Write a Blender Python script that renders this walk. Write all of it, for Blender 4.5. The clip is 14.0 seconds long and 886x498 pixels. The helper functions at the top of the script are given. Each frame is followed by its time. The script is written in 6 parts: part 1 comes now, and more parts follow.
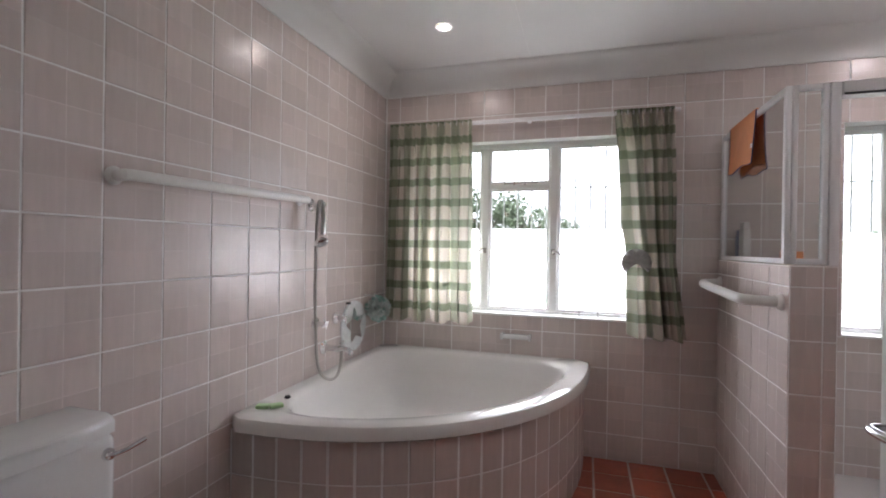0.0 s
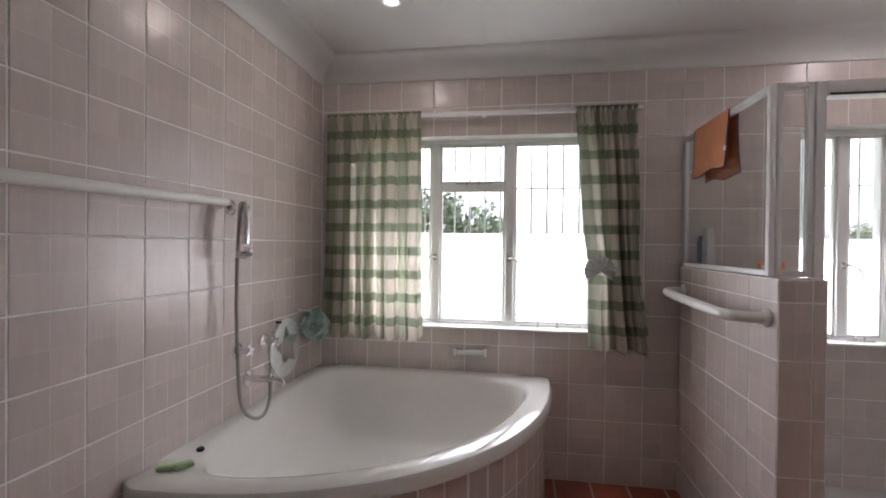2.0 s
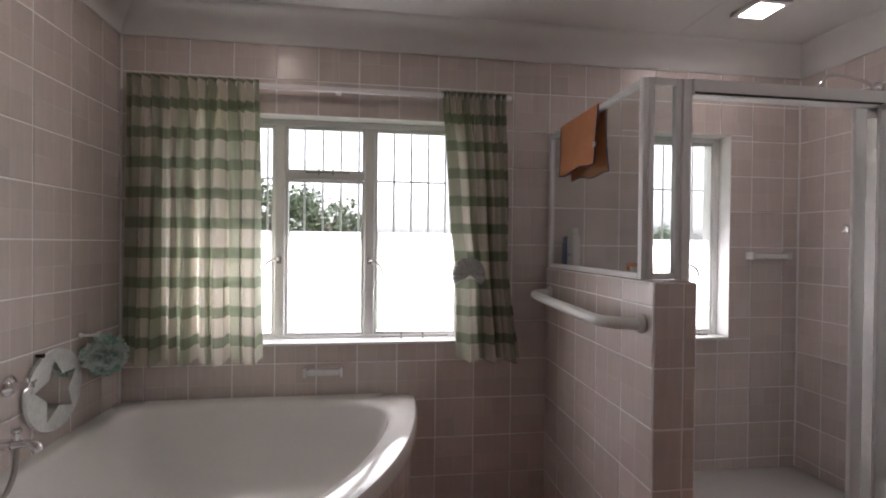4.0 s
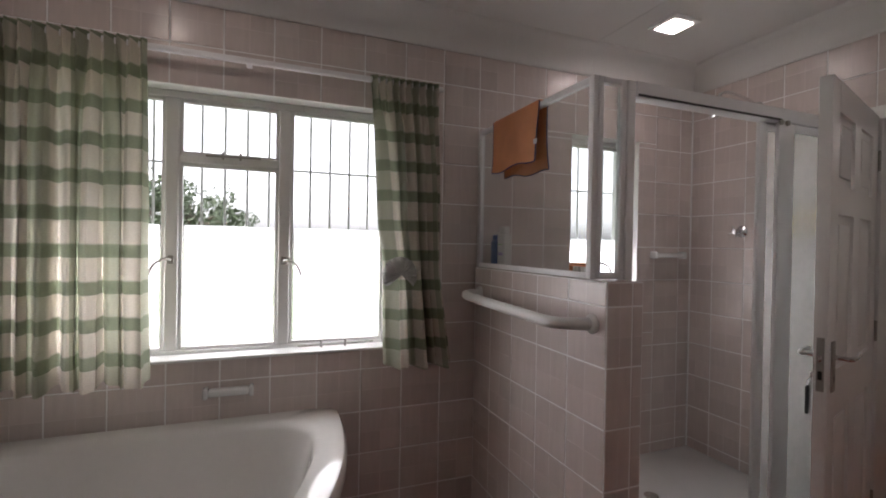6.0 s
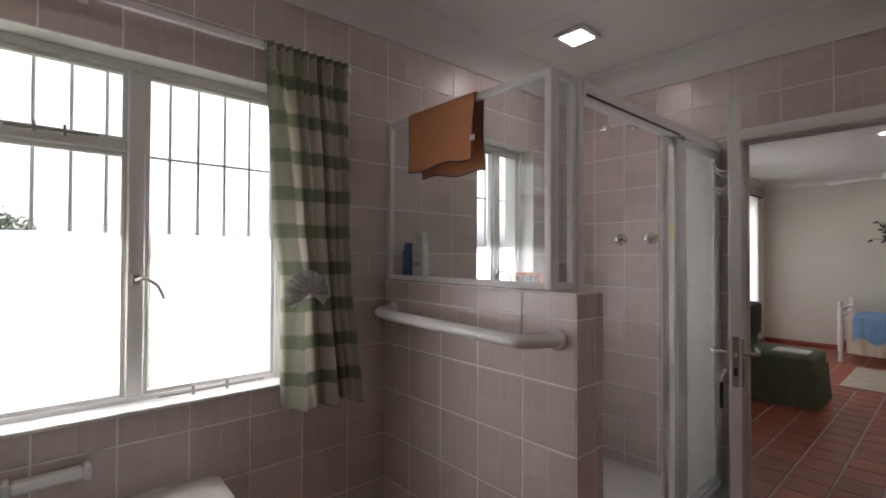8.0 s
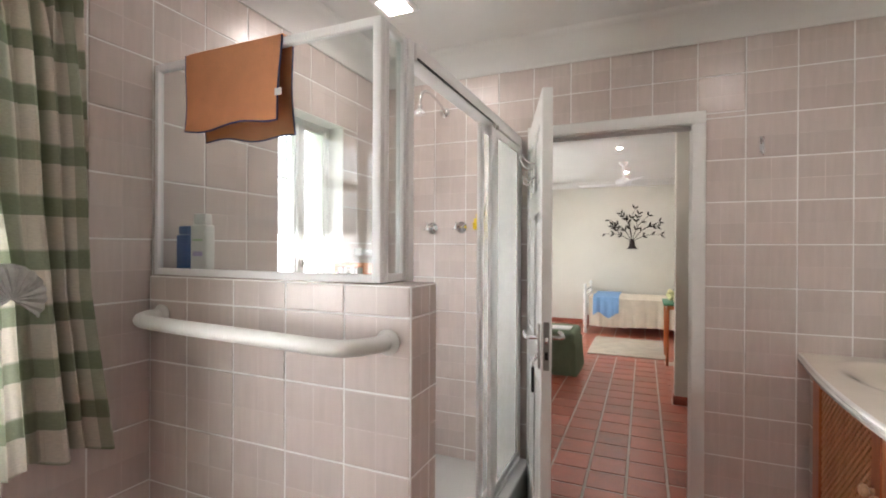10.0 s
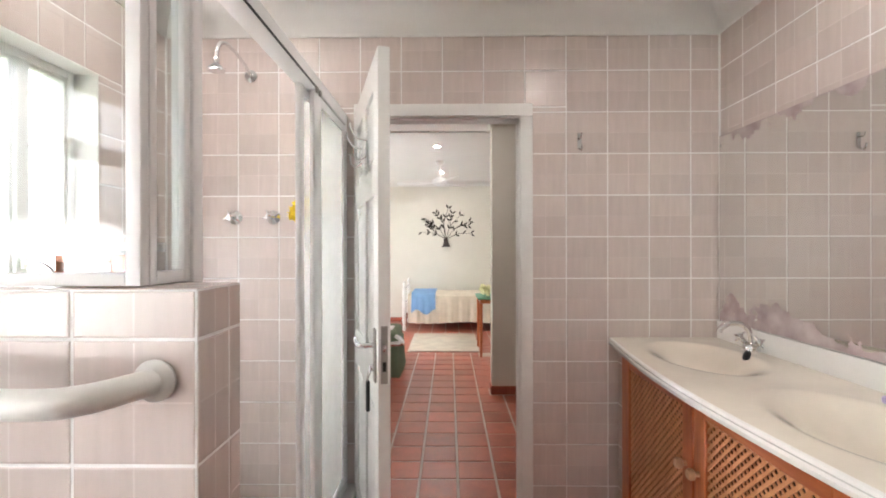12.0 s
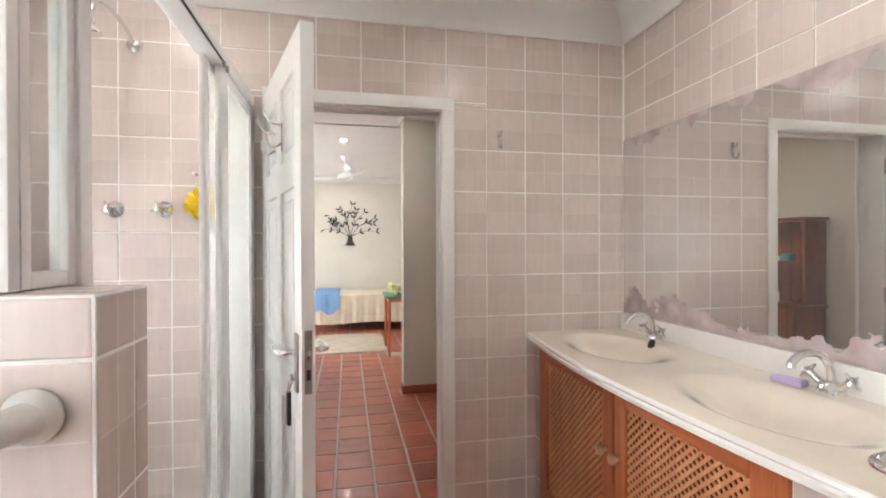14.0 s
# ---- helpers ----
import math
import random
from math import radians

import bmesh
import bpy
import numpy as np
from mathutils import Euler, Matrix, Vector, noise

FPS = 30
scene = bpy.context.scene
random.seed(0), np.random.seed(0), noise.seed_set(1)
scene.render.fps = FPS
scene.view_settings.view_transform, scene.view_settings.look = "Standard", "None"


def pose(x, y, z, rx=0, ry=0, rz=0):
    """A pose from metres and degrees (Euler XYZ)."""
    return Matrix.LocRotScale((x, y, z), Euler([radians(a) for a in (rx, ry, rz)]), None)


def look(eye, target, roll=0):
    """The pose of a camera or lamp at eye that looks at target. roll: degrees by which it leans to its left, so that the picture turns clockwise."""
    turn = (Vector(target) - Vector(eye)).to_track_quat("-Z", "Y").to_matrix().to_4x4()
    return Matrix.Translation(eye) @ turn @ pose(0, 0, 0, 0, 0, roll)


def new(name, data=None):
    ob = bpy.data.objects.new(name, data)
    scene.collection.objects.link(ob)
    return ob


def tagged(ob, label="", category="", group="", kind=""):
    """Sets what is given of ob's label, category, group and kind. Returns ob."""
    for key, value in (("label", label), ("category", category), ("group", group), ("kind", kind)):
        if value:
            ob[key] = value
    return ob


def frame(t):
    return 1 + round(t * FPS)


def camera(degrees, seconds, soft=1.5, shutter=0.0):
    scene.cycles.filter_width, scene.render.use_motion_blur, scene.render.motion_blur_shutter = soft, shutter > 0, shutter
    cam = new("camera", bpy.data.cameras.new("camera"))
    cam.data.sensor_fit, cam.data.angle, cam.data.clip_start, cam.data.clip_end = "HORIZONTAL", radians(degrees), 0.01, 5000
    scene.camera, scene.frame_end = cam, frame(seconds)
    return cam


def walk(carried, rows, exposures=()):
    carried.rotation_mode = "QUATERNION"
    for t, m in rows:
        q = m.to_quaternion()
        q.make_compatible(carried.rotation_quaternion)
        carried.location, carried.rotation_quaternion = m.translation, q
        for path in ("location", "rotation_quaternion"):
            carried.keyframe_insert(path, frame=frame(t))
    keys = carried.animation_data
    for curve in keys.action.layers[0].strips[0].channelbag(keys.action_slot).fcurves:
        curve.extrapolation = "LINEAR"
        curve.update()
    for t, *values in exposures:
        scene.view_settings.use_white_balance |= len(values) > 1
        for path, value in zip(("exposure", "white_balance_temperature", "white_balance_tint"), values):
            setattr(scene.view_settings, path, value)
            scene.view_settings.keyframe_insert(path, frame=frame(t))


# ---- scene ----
cam = camera(87.4, 14.0, soft=1.9)
PATH = [
    (0, (1.312, -0.018, 1.282), (0.721, 1.893, 1.275), 0.9),
    (0.5, (1.199, 0.0, 1.311), (0.712, 1.939, 1.294), 0.6),
    (1, (1.176, 0.019, 1.324), (0.74, 1.971, 1.31), 0.7),
    (1.5, (1.145, 0.117, 1.326), (0.768, 2.081, 1.313), 0.5),
    (2, (1.156, 0.269, 1.339), (0.836, 2.243, 1.323), 0.6),
    (2.5, (1.148, 0.374, 1.343), (0.954, 2.364, 1.327), 0.7),
    (3, (1.094, 0.44, 1.351), (1.11, 2.44, 1.33), 0.7),
    (3.5, (1.083, 0.515, 1.343), (1.258, 2.508, 1.332), 0.4),
    (4, (1.155, 0.626, 1.35), (1.428, 2.607, 1.333), 0.6),
    (4.2, (1.187, 0.658, 1.337), (1.49, 2.635, 1.339), 0.5),
    (6.3, (0.97, 0.886, 1.346), (1.782, 2.713, 1.333), 0.8),
    (6.5, (0.958, 0.932, 1.347), (1.818, 2.738, 1.337), 0.6),
    (7, (0.953, 1.063, 1.357), (1.941, 2.802, 1.341), 0.6),
    (7.2, (0.928, 1.124, 1.334), (1.993, 2.816, 1.34), 0.6),
    (9.3, (0.82, 1.396, 1.365), (2.506, 2.472, 1.352), 0.3),
    (9.5, (0.877, 1.436, 1.347), (2.618, 2.42, 1.342), 0.4),
    (10, (1.012, 1.489, 1.332), (2.847, 2.285, 1.327), 0.3),
    (10.5, (1.133, 1.505, 1.334), (3.033, 2.129, 1.328), 0.2),
    (11, (1.217, 1.538, 1.309), (3.174, 1.952, 1.31), -0.0),
    (11.5, (1.263, 1.577, 1.302), (3.25, 1.801, 1.301), -0.1),
    (12, (1.312, 1.621, 1.298), (3.311, 1.648, 1.297), -0.1),
    (12.5, (1.327, 1.646, 1.297), (3.322, 1.507, 1.293), -0.1),
    (13, (1.339, 1.679, 1.293), (3.321, 1.412, 1.288), -0.2),
    (13.5, (1.361, 1.71, 1.287), (3.332, 1.373, 1.28), -0.3),
    (14, (1.398, 1.716, 1.292), (3.357, 1.314, 1.282), -0.2),
]
EXPOSURES = [(0.0, 3.1, 6050, 19), (3.0, 2.55, 6300, 20), (4.2, 2.4, 6400, 21), (7.2, 2.2, 6450, 20), (9.3, 2.95, 6550, 17), (10.0, 3.72, 6500, 14), (11.0, 3.9, 6450, 14), (12.5, 4.15, 6450, 14), (14.0, 4.15, 6450, 14)]
walk(cam, [(t, look(eye, target, roll)) for t, eye, target, roll in PATH], EXPOSURES)

# ---- world and sun: a bright overcast day ----
world = bpy.data.worlds.new("overcast_day")
scene.world = world
world.use_nodes = True
wn = world.node_tree
sky = wn.nodes.new("ShaderNodeTexSky")
sky.sky_type, sky.sun_disc = "NISHITA", False
sky.sun_elevation, sky.sun_rotation = radians(55), radians(180)
sky.dust_density, sky.air_density = 4.0, 1.0
grey = wn.nodes.new("ShaderNodeHueSaturation")
grey.inputs["Saturation"].default_value = 0.12
wn.links.new(sky.outputs[0], grey.inputs["Color"])
wn.links.new(grey.outputs[0], wn.nodes["Background"].inputs["Color"])
wn.nodes["Background"].inputs["Strength"].default_value = 0.15
sun = new("sun", bpy.data.lights.new("sun", "SUN"))
sun.data.energy, sun.data.angle, sun.data.color = 1.2, radians(15), (1.0, 0.96, 0.9)
sun.matrix_world = look((0, -10, 14.3), (0, 0, 0))



def skylight(x0, x1, z0, z1, y, watts):
    """Daylight in a window opening."""
    lamp = new("skylight", bpy.data.lights.new("skylight", "AREA"))
    lamp.data.shape, lamp.data.size, lamp.data.size_y = "RECTANGLE", x1 - x0, z1 - z0
    lamp.data.energy, lamp.data.color = watts, (1.0, 0.97, 0.95)
    lamp.matrix_world = look(((x0 + x1) / 2, y, (z0 + z1) / 2), ((x0 + x1) / 2, y - 1, (z0 + z1) / 2))


SKY_W = 4.0        # watts a square metre
for a, b in ((0.25, 0.64), (0.71, 1.09), (1.16, 1.56)):
    skylight(a, b, 0.89, 1.40, 3.135, SKY_W * (b - a) * 0.51)
for a, b in ((2.66, 2.84), (2.90, 3.05)):
    skylight(a, b, 0.87, 1.38, 3.135, SKY_W * (b - a) * 0.51)
skylight(6.25, 8.95, 0.3, 2.15, 3.56, 1.1 * 2.7 * 1.85)

# ---- room plan ----
XE = 3.552          # east wall with the bedroom door
YN = 3.0           # north wall with the windows
YM = 0.322          # vanity wall with the mirror
XV = 1.93          # west end of the vanity wall
YS = -0.85         # south wall behind the entry
ZC, ZK = 2.46, 2.322   # ceiling, underside of the cornice
XP0, XP1, YP = 2.040, 2.19, 2.02   # half-height shower wall
ZP = 1.238
XA = -0.055         # west wall beside the bath


# ---- materials ----
def nodes_of(name):
    m = bpy.data.materials.new(name)
    m.use_nodes = True
    n = m.node_tree
    return m, n, n.nodes["Principled BSDF"]


def put(n, kind, **values):
    node = n.nodes.new(kind)
    for key, v in values.items():
        node.inputs[key].default_value = v
    return node


def plain(name, colour, rough=0.5, metal=0.0, vary=0.06, scale=6.0, fine=90.0, bump=0.05, rand=0.0, coat=0.0, fine_stretch=None, translucent=0.0):
    """Base colour with large stains, fine grain and relief; rand varies it from piece to piece."""
    m, n, b = nodes_of(name)
    co = n.nodes.new("ShaderNodeTexCoord")
    big = put(n, "ShaderNodeTexNoise", Scale=scale, Detail=5.0, Roughness=0.6)
    small = put(n, "ShaderNodeTexNoise", Scale=fine, Detail=3.0)
    n.links.new(co.outputs["Object"], big.inputs["Vector"])
    if fine_stretch:
        mp = n.nodes.new("ShaderNodeMapping")
        mp.inputs["Scale"].default_value = fine_stretch
        n.links.new(co.outputs["Object"], mp.inputs["Vector"])
        n.links.new(mp.outputs[0], small.inputs["Vector"])
    else:
        n.links.new(co.outputs["Object"], small.inputs["Vector"])
    add = n.nodes.new("ShaderNodeMath"); add.operation = "ADD"
    n.links.new(big.outputs["Fac"], add.inputs[0])
    half = n.nodes.new("ShaderNodeMath"); half.operation = "MULTIPLY"; half.inputs[1].default_value = 0.5
    n.links.new(small.outputs["Fac"], half.inputs[0])
    n.links.new(half.outputs[0], add.inputs[1])
    last = add
    if rand:
        info = n.nodes.new("ShaderNodeObjectInfo")
        far_off = n.nodes.new("ShaderNodeVectorMath"); far_off.operation = "SCALE"
        far_off.inputs[0].default_value = (37.0, 91.0, 53.0)
        n.links.new(info.outputs["Random"], far_off.inputs["Scale"])
        moved = n.nodes.new("ShaderNodeVectorMath"); moved.operation = "ADD"
        n.links.new(co.outputs["Object"], moved.inputs[0]); n.links.new(far_off.outputs[0], moved.inputs[1])
        n.links.new(moved.outputs[0], big.inputs["Vector"]); n.links.new(moved.outputs[0], small.inputs["Vector"])
        r = n.nodes.new("ShaderNodeMath"); r.operation = "MULTIPLY_ADD"
        r.inputs[1].default_value, r.inputs[2].default_value = rand, -rand / 2
        n.links.new(info.outputs["Random"], r.inputs[0])
        last = n.nodes.new("ShaderNodeMath"); last.operation = "ADD"
        n.links.new(add.outputs[0], last.inputs[0])
        n.links.new(r.outputs[0], last.inputs[1])
    mr = put(n, "ShaderNodeMapRange", **{"From Min": 0.25, "From Max": 1.25, "To Min": 1 - 2.6 * vary, "To Max": 1 + 2.0 * vary})
    n.links.new(last.outputs[0], mr.inputs["Value"])
    mul = n.nodes.new("ShaderNodeVectorMath"); mul.operation = "SCALE"
    mul.inputs[0].default_value = colour
    n.links.new(mr.outputs[0], mul.inputs["Scale"])
    n.links.new(mul.outputs[0], b.inputs["Base Color"])
    rr = put(n, "ShaderNodeMapRange", **{"From Min": 0.2, "From Max": 0.8, "To Min": rough * 0.96, "To Max": rough * 1.05})
    n.links.new(big.outputs["Fac"], rr.inputs["Value"])
    n.links.new(rr.outputs[0], b.inputs["Roughness"])
    b.inputs["Metallic"].default_value = metal
    b.inputs["Coat Weight"].default_value = coat
    if bump:
        bp = put(n, "ShaderNodeBump", Strength=bump, Distance=0.01)
        n.links.new(add.outputs[0], bp.inputs["Height"])
        n.links.new(bp.outputs[0], b.inputs["Normal"])
    if translucent:
        tr = n.nodes.new("ShaderNodeBsdfTranslucent")
        n.links.new(mul.outputs[0], tr.inputs["Color"])
        mix = n.nodes.new("ShaderNodeMixShader"); mix.inputs[0].default_value = translucent
        n.links.new(b.outputs[0], mix.inputs[1]); n.links.new(tr.outputs[0], mix.inputs[2])
        n.links.new(mix.outputs[0], n.nodes["Material Output"].inputs["Surface"])
    return m


def glazed(name, colour, rand=0.25):
    """Glazed wall tile: soft clouding, a wavy glaze and a change of tone from tile to tile."""
    m = plain(name, colour, 0.27, vary=0.010, scale=5.0, fine=60.0, bump=0.0, rand=rand)
    n = m.node_tree
    co = n.nodes.new("ShaderNodeTexCoord")
    wave = put(n, "ShaderNodeTexNoise", Scale=14.0, Detail=2.0)
    info = n.nodes.new("ShaderNodeObjectInfo")
    far_off = n.nodes.new("ShaderNodeVectorMath"); far_off.operation = "SCALE"
    far_off.inputs[0].default_value = (61.0, 17.0, 29.0)
    n.links.new(info.outputs["Random"], far_off.inputs["Scale"])
    moved = n.nodes.new("ShaderNodeVectorMath"); moved.operation = "ADD"
    n.links.new(co.outputs["Object"], moved.inputs[0]); n.links.new(far_off.outputs[0], moved.inputs[1])
    n.links.new(moved.outputs[0], wave.inputs["Vector"])
    bp = put(n, "ShaderNodeBump", Strength=0.04, Distance=0.012)
    n.links.new(wave.outputs["Fac"], bp.inputs["Height"])
    b = n.nodes["Principled BSDF"]
    n.links.new(bp.outputs[0], b.inputs["Normal"])
    n.links.remove(b.inputs["Roughness"].links[0])
    b.inputs["Roughness"].default_value = 0.27
    # each quarter of a tile has its own tone, brushed up and down
    geo = n.nodes.new("ShaderNodeNewGeometry")
    mixed = n.nodes.new("ShaderNodeMath"); mixed.operation = "MULTIPLY_ADD"; mixed.inputs[1].default_value = 17.3
    n.links.new(geo.outputs["Random Per Island"], mixed.inputs[0])
    spun = n.nodes.new("ShaderNodeMath"); spun.operation = "MULTIPLY"; spun.inputs[1].default_value = 91.7
    n.links.new(info.outputs["Random"], spun.inputs[0]); n.links.new(spun.outputs[0], mixed.inputs[2])
    part_of = n.nodes.new("ShaderNodeMath"); part_of.operation = "FRACT"
    n.links.new(mixed.outputs[0], part_of.inputs[0])
    quarter = put(n, "ShaderNodeMapRange", **{"To Min": 0.94, "To Max": 1.045})
    n.links.new(part_of.outputs[0], quarter.inputs["Value"])
    long_way = n.nodes.new("ShaderNodeMapping"); long_way.inputs["Scale"].default_value = (55.0, 6.0, 6.0)
    n.links.new(moved.outputs[0], long_way.inputs["Vector"])
    brushed = put(n, "ShaderNodeTexNoise", Scale=1.0, Detail=3.0)
    n.links.new(long_way.outputs[0], brushed.inputs["Vector"])
    streak = put(n, "ShaderNodeMapRange", **{"From Min": 0.25, "From Max": 0.75, "To Min": 0.955, "To Max": 1.045})
    n.links.new(brushed.outputs["Fac"], streak.inputs["Value"])
    tone = n.nodes.new("ShaderNodeMath"); tone.operation = "MULTIPLY"
    n.links.new(quarter.outputs[0], tone.inputs[0]); n.links.new(streak.outputs[0], tone.inputs[1])
    last = b.inputs["Base Color"].links[0].from_socket
    blend = n.nodes.new("ShaderNodeVectorMath"); blend.operation = "SCALE"
    n.links.new(last, blend.inputs[0]); n.links.new(tone.outputs[0], blend.inputs["Scale"])
    n.links.new(blend.outputs[0], b.inputs["Base Color"])
    return m


def glass(name, tint=(0.97, 0.985, 0.98), gloss=0.9):
    m, n, b = nodes_of(name)
    tr = put(n, "ShaderNodeBsdfTransparent", Color=(*tint, 1))
    gl = put(n, "ShaderNodeBsdfGlossy", Roughness=0.02)
    fr = n.nodes.new("ShaderNodeLayerWeight")
    p5 = n.nodes.new("ShaderNodeMath"); p5.operation = "POWER"; p5.inputs[1].default_value = 5.0
    n.links.new(fr.outputs["Facing"], p5.inputs[0])
    k = n.nodes.new("ShaderNodeMath"); k.operation = "MULTIPLY_ADD"; k.inputs[1].default_value, k.inputs[2].default_value = 0.9 * gloss, 0.04 * gloss
    n.links.new(p5.outputs[0], k.inputs[0])
    mix = n.nodes.new("ShaderNodeMixShader")
    n.links.new(k.outputs[0], mix.inputs[0])
    n.links.new(tr.outputs[0], mix.inputs[1]); n.links.new(gl.outputs[0], mix.inputs[2])
    n.links.new(mix.outputs[0], n.nodes["Material Output"].inputs["Surface"])
    return m


def frosted(name, colour, clear, rough=0.35):
    """Obscured glass: scatters what lies behind it."""
    m, n, b = nodes_of(name)
    tl = put(n, "ShaderNodeBsdfTranslucent", Color=(*colour, 1))
    tr = put(n, "ShaderNodeBsdfTransparent", Color=(*colour, 1))
    gl = put(n, "ShaderNodeBsdfGlossy", Roughness=rough)
    co = n.nodes.new("ShaderNodeTexCoord")
    ns = put(n, "ShaderNodeTexNoise", Scale=30.0, Detail=4.0)
    n.links.new(co.outputs["Object"], ns.inputs["Vector"])
    mr = put(n, "ShaderNodeMapRange", **{"To Min": max(clear - 0.03, 0), "To Max": clear + 0.03})
    n.links.new(ns.outputs["Fac"], mr.inputs["Value"])
    a = n.nodes.new("ShaderNodeMixShader")
    n.links.new(mr.outputs[0], a.inputs[0])
    n.links.new(tl.outputs[0], a.inputs[1]); n.links.new(tr.outputs[0], a.inputs[2])
    c = n.nodes.new("ShaderNodeMixShader"); c.inputs[0].default_value = 0.05
    n.links.new(a.outputs[0], c.inputs[1]); n.links.new(gl.outputs[0], c.inputs[2])
    n.links.new(c.outputs[0], n.nodes["Material Output"].inputs["Surface"])
    return m


def lamp_glow(name, colour, strength):
    m, n, b = nodes_of(name)
    b.inputs["Base Color"].default_value = (*colour, 1)
    b.inputs["Emission Color"].default_value = (*colour, 1)
    b.inputs["Emission Strength"].default_value = strength
    return m


def checked(name):
    """Woven check cloth: green bands both ways on cream, darker where they cross."""
    m, n, b = nodes_of(name)
    uv = n.nodes.new("ShaderNodeUVMap")
    sp = n.nodes.new("ShaderNodeSeparateXYZ")
    n.links.new(uv.outputs[0], sp.inputs[0])
    bands = []
    for out, pitch, share in (("X", 0.137, 0.45), ("Y", 0.137, 0.36)):
        f = n.nodes.new("ShaderNodeMath"); f.operation = "DIVIDE"; f.inputs[1].default_value = pitch
        n.links.new(sp.outputs[out], f.inputs[0])
        g = n.nodes.new("ShaderNodeMath"); g.operation = "FRACT"
        n.links.new(f.outputs[0], g.inputs[0])
        h = put(n, "ShaderNodeMapRange", **{"From Min": share - 0.03, "From Max": share + 0.03, "To Min": 1.0, "To Max": 0.0})
        n.links.new(g.outputs[0], h.inputs["Value"])
        bands.append(h)
    s = n.nodes.new("ShaderNodeMath"); s.operation = "ADD"
    weak = n.nodes.new("ShaderNodeMath"); weak.operation = "MULTIPLY"; weak.inputs[1].default_value = 0.7
    n.links.new(bands[0].outputs[0], weak.inputs[0])
    n.links.new(weak.outputs[0], s.inputs[0]); n.links.new(bands[1].outputs[0], s.inputs[1])
    ramp = n.nodes.new("ShaderNodeValToRGB")
    e = ramp.color_ramp.elements
    e[0].position, e[0].color = 0.0, (0.74, 0.68, 0.60, 1)
    e[1].position, e[1].color = 1.0, (0.24, 0.275, 0.19, 1)
    for at_, tone in ((0.33, (0.52, 0.50, 0.41, 1)), (0.67, (0.32, 0.35, 0.25, 1))):
        e.new(at_).color = tone
    d = n.nodes.new("ShaderNodeMath"); d.operation = "MULTIPLY"; d.inputs[1].default_value = 0.667
    n.links.new(s.outputs[0], d.inputs[0]); n.links.new(d.outputs[0], ramp.inputs[0])
    weave = put(n, "ShaderNodeTexNoise", Scale=260.0, Detail=2.0)
    n.links.new(uv.outputs[0], weave.inputs["Vector"])
    mr = put(n, "ShaderNodeMapRange", **{"To Min": 0.82, "To Max": 1.16})
    n.links.new(weave.outputs["Fac"], mr.inputs["Value"])
    col = n.nodes.new("ShaderNodeVectorMath"); col.operation = "SCALE"
    n.links.new(ramp.outputs[0], col.inputs[0]); n.links.new(mr.outputs[0], col.inputs["Scale"])
    n.links.new(col.outputs[0], b.inputs["Base Color"])
    b.inputs["Roughness"].default_value = 0.9
    bp = put(n, "ShaderNodeBump", Strength=0.2, Distance=0.002)
    n.links.new(weave.outputs["Fac"], bp.inputs["Height"]); n.links.new(bp.outputs[0], b.inputs["Normal"])
    tr = n.nodes.new("ShaderNodeBsdfTranslucent")
    n.links.new(col.outputs[0], tr.inputs["Color"])
    mix = n.nodes.new("ShaderNodeMixShader"); mix.inputs[0].default_value = 0.38
    n.links.new(b.outputs[0], mix.inputs[1]); n.links.new(tr.outputs[0], mix.inputs[2])
    n.links.new(mix.outputs[0], n.nodes["Material Output"].inputs["Surface"])
    return m


def wood(name, light, dark, rough=0.35, scale=1.0, axis=2):
    """Varnished wood: long grain with darker growth lines along one axis."""
    m, n, b = nodes_of(name)
    co = n.nodes.new("ShaderNodeTexCoord")
    mp = n.nodes.new("ShaderNodeMapping")
    s = [22.0 * scale] * 3
    s[axis] = 1.6 * scale
    mp.inputs["Scale"].default_value = s
    info = n.nodes.new("ShaderNodeObjectInfo")
    sh = n.nodes.new("ShaderNodeVectorMath"); sh.operation = "ADD"
    n.links.new(co.outputs["Object"], sh.inputs[0]); n.links.new(info.outputs["Random"], sh.inputs[1])
    n.links.new(sh.outputs[0], mp.inputs["Vector"])
    ns = put(n, "ShaderNodeTexNoise", Scale=1.0, Detail=7.0, Roughness=0.65, Distortion=0.8)
    n.links.new(mp.outputs[0], ns.inputs["Vector"])
    ramp = n.nodes.new("ShaderNodeValToRGB")
    e = ramp.color_ramp.elements
    e[0].position, e[0].color = 0.34, (*dark, 1)
    e[1].position, e[1].color = 0.62, (*light, 1)
    n.links.new(ns.outputs["Fac"], ramp.inputs[0])
    n.links.new(ramp.outputs[0], b.inputs["Base Color"])
    b.inputs["Roughness"].default_value = rough
    bp = put(n, "ShaderNodeBump", Strength=0.12, Distance=0.004)
    n.links.new(ns.outputs["Fac"], bp.inputs["Height"]); n.links.new(bp.outputs[0], b.inputs["Normal"])
    return m


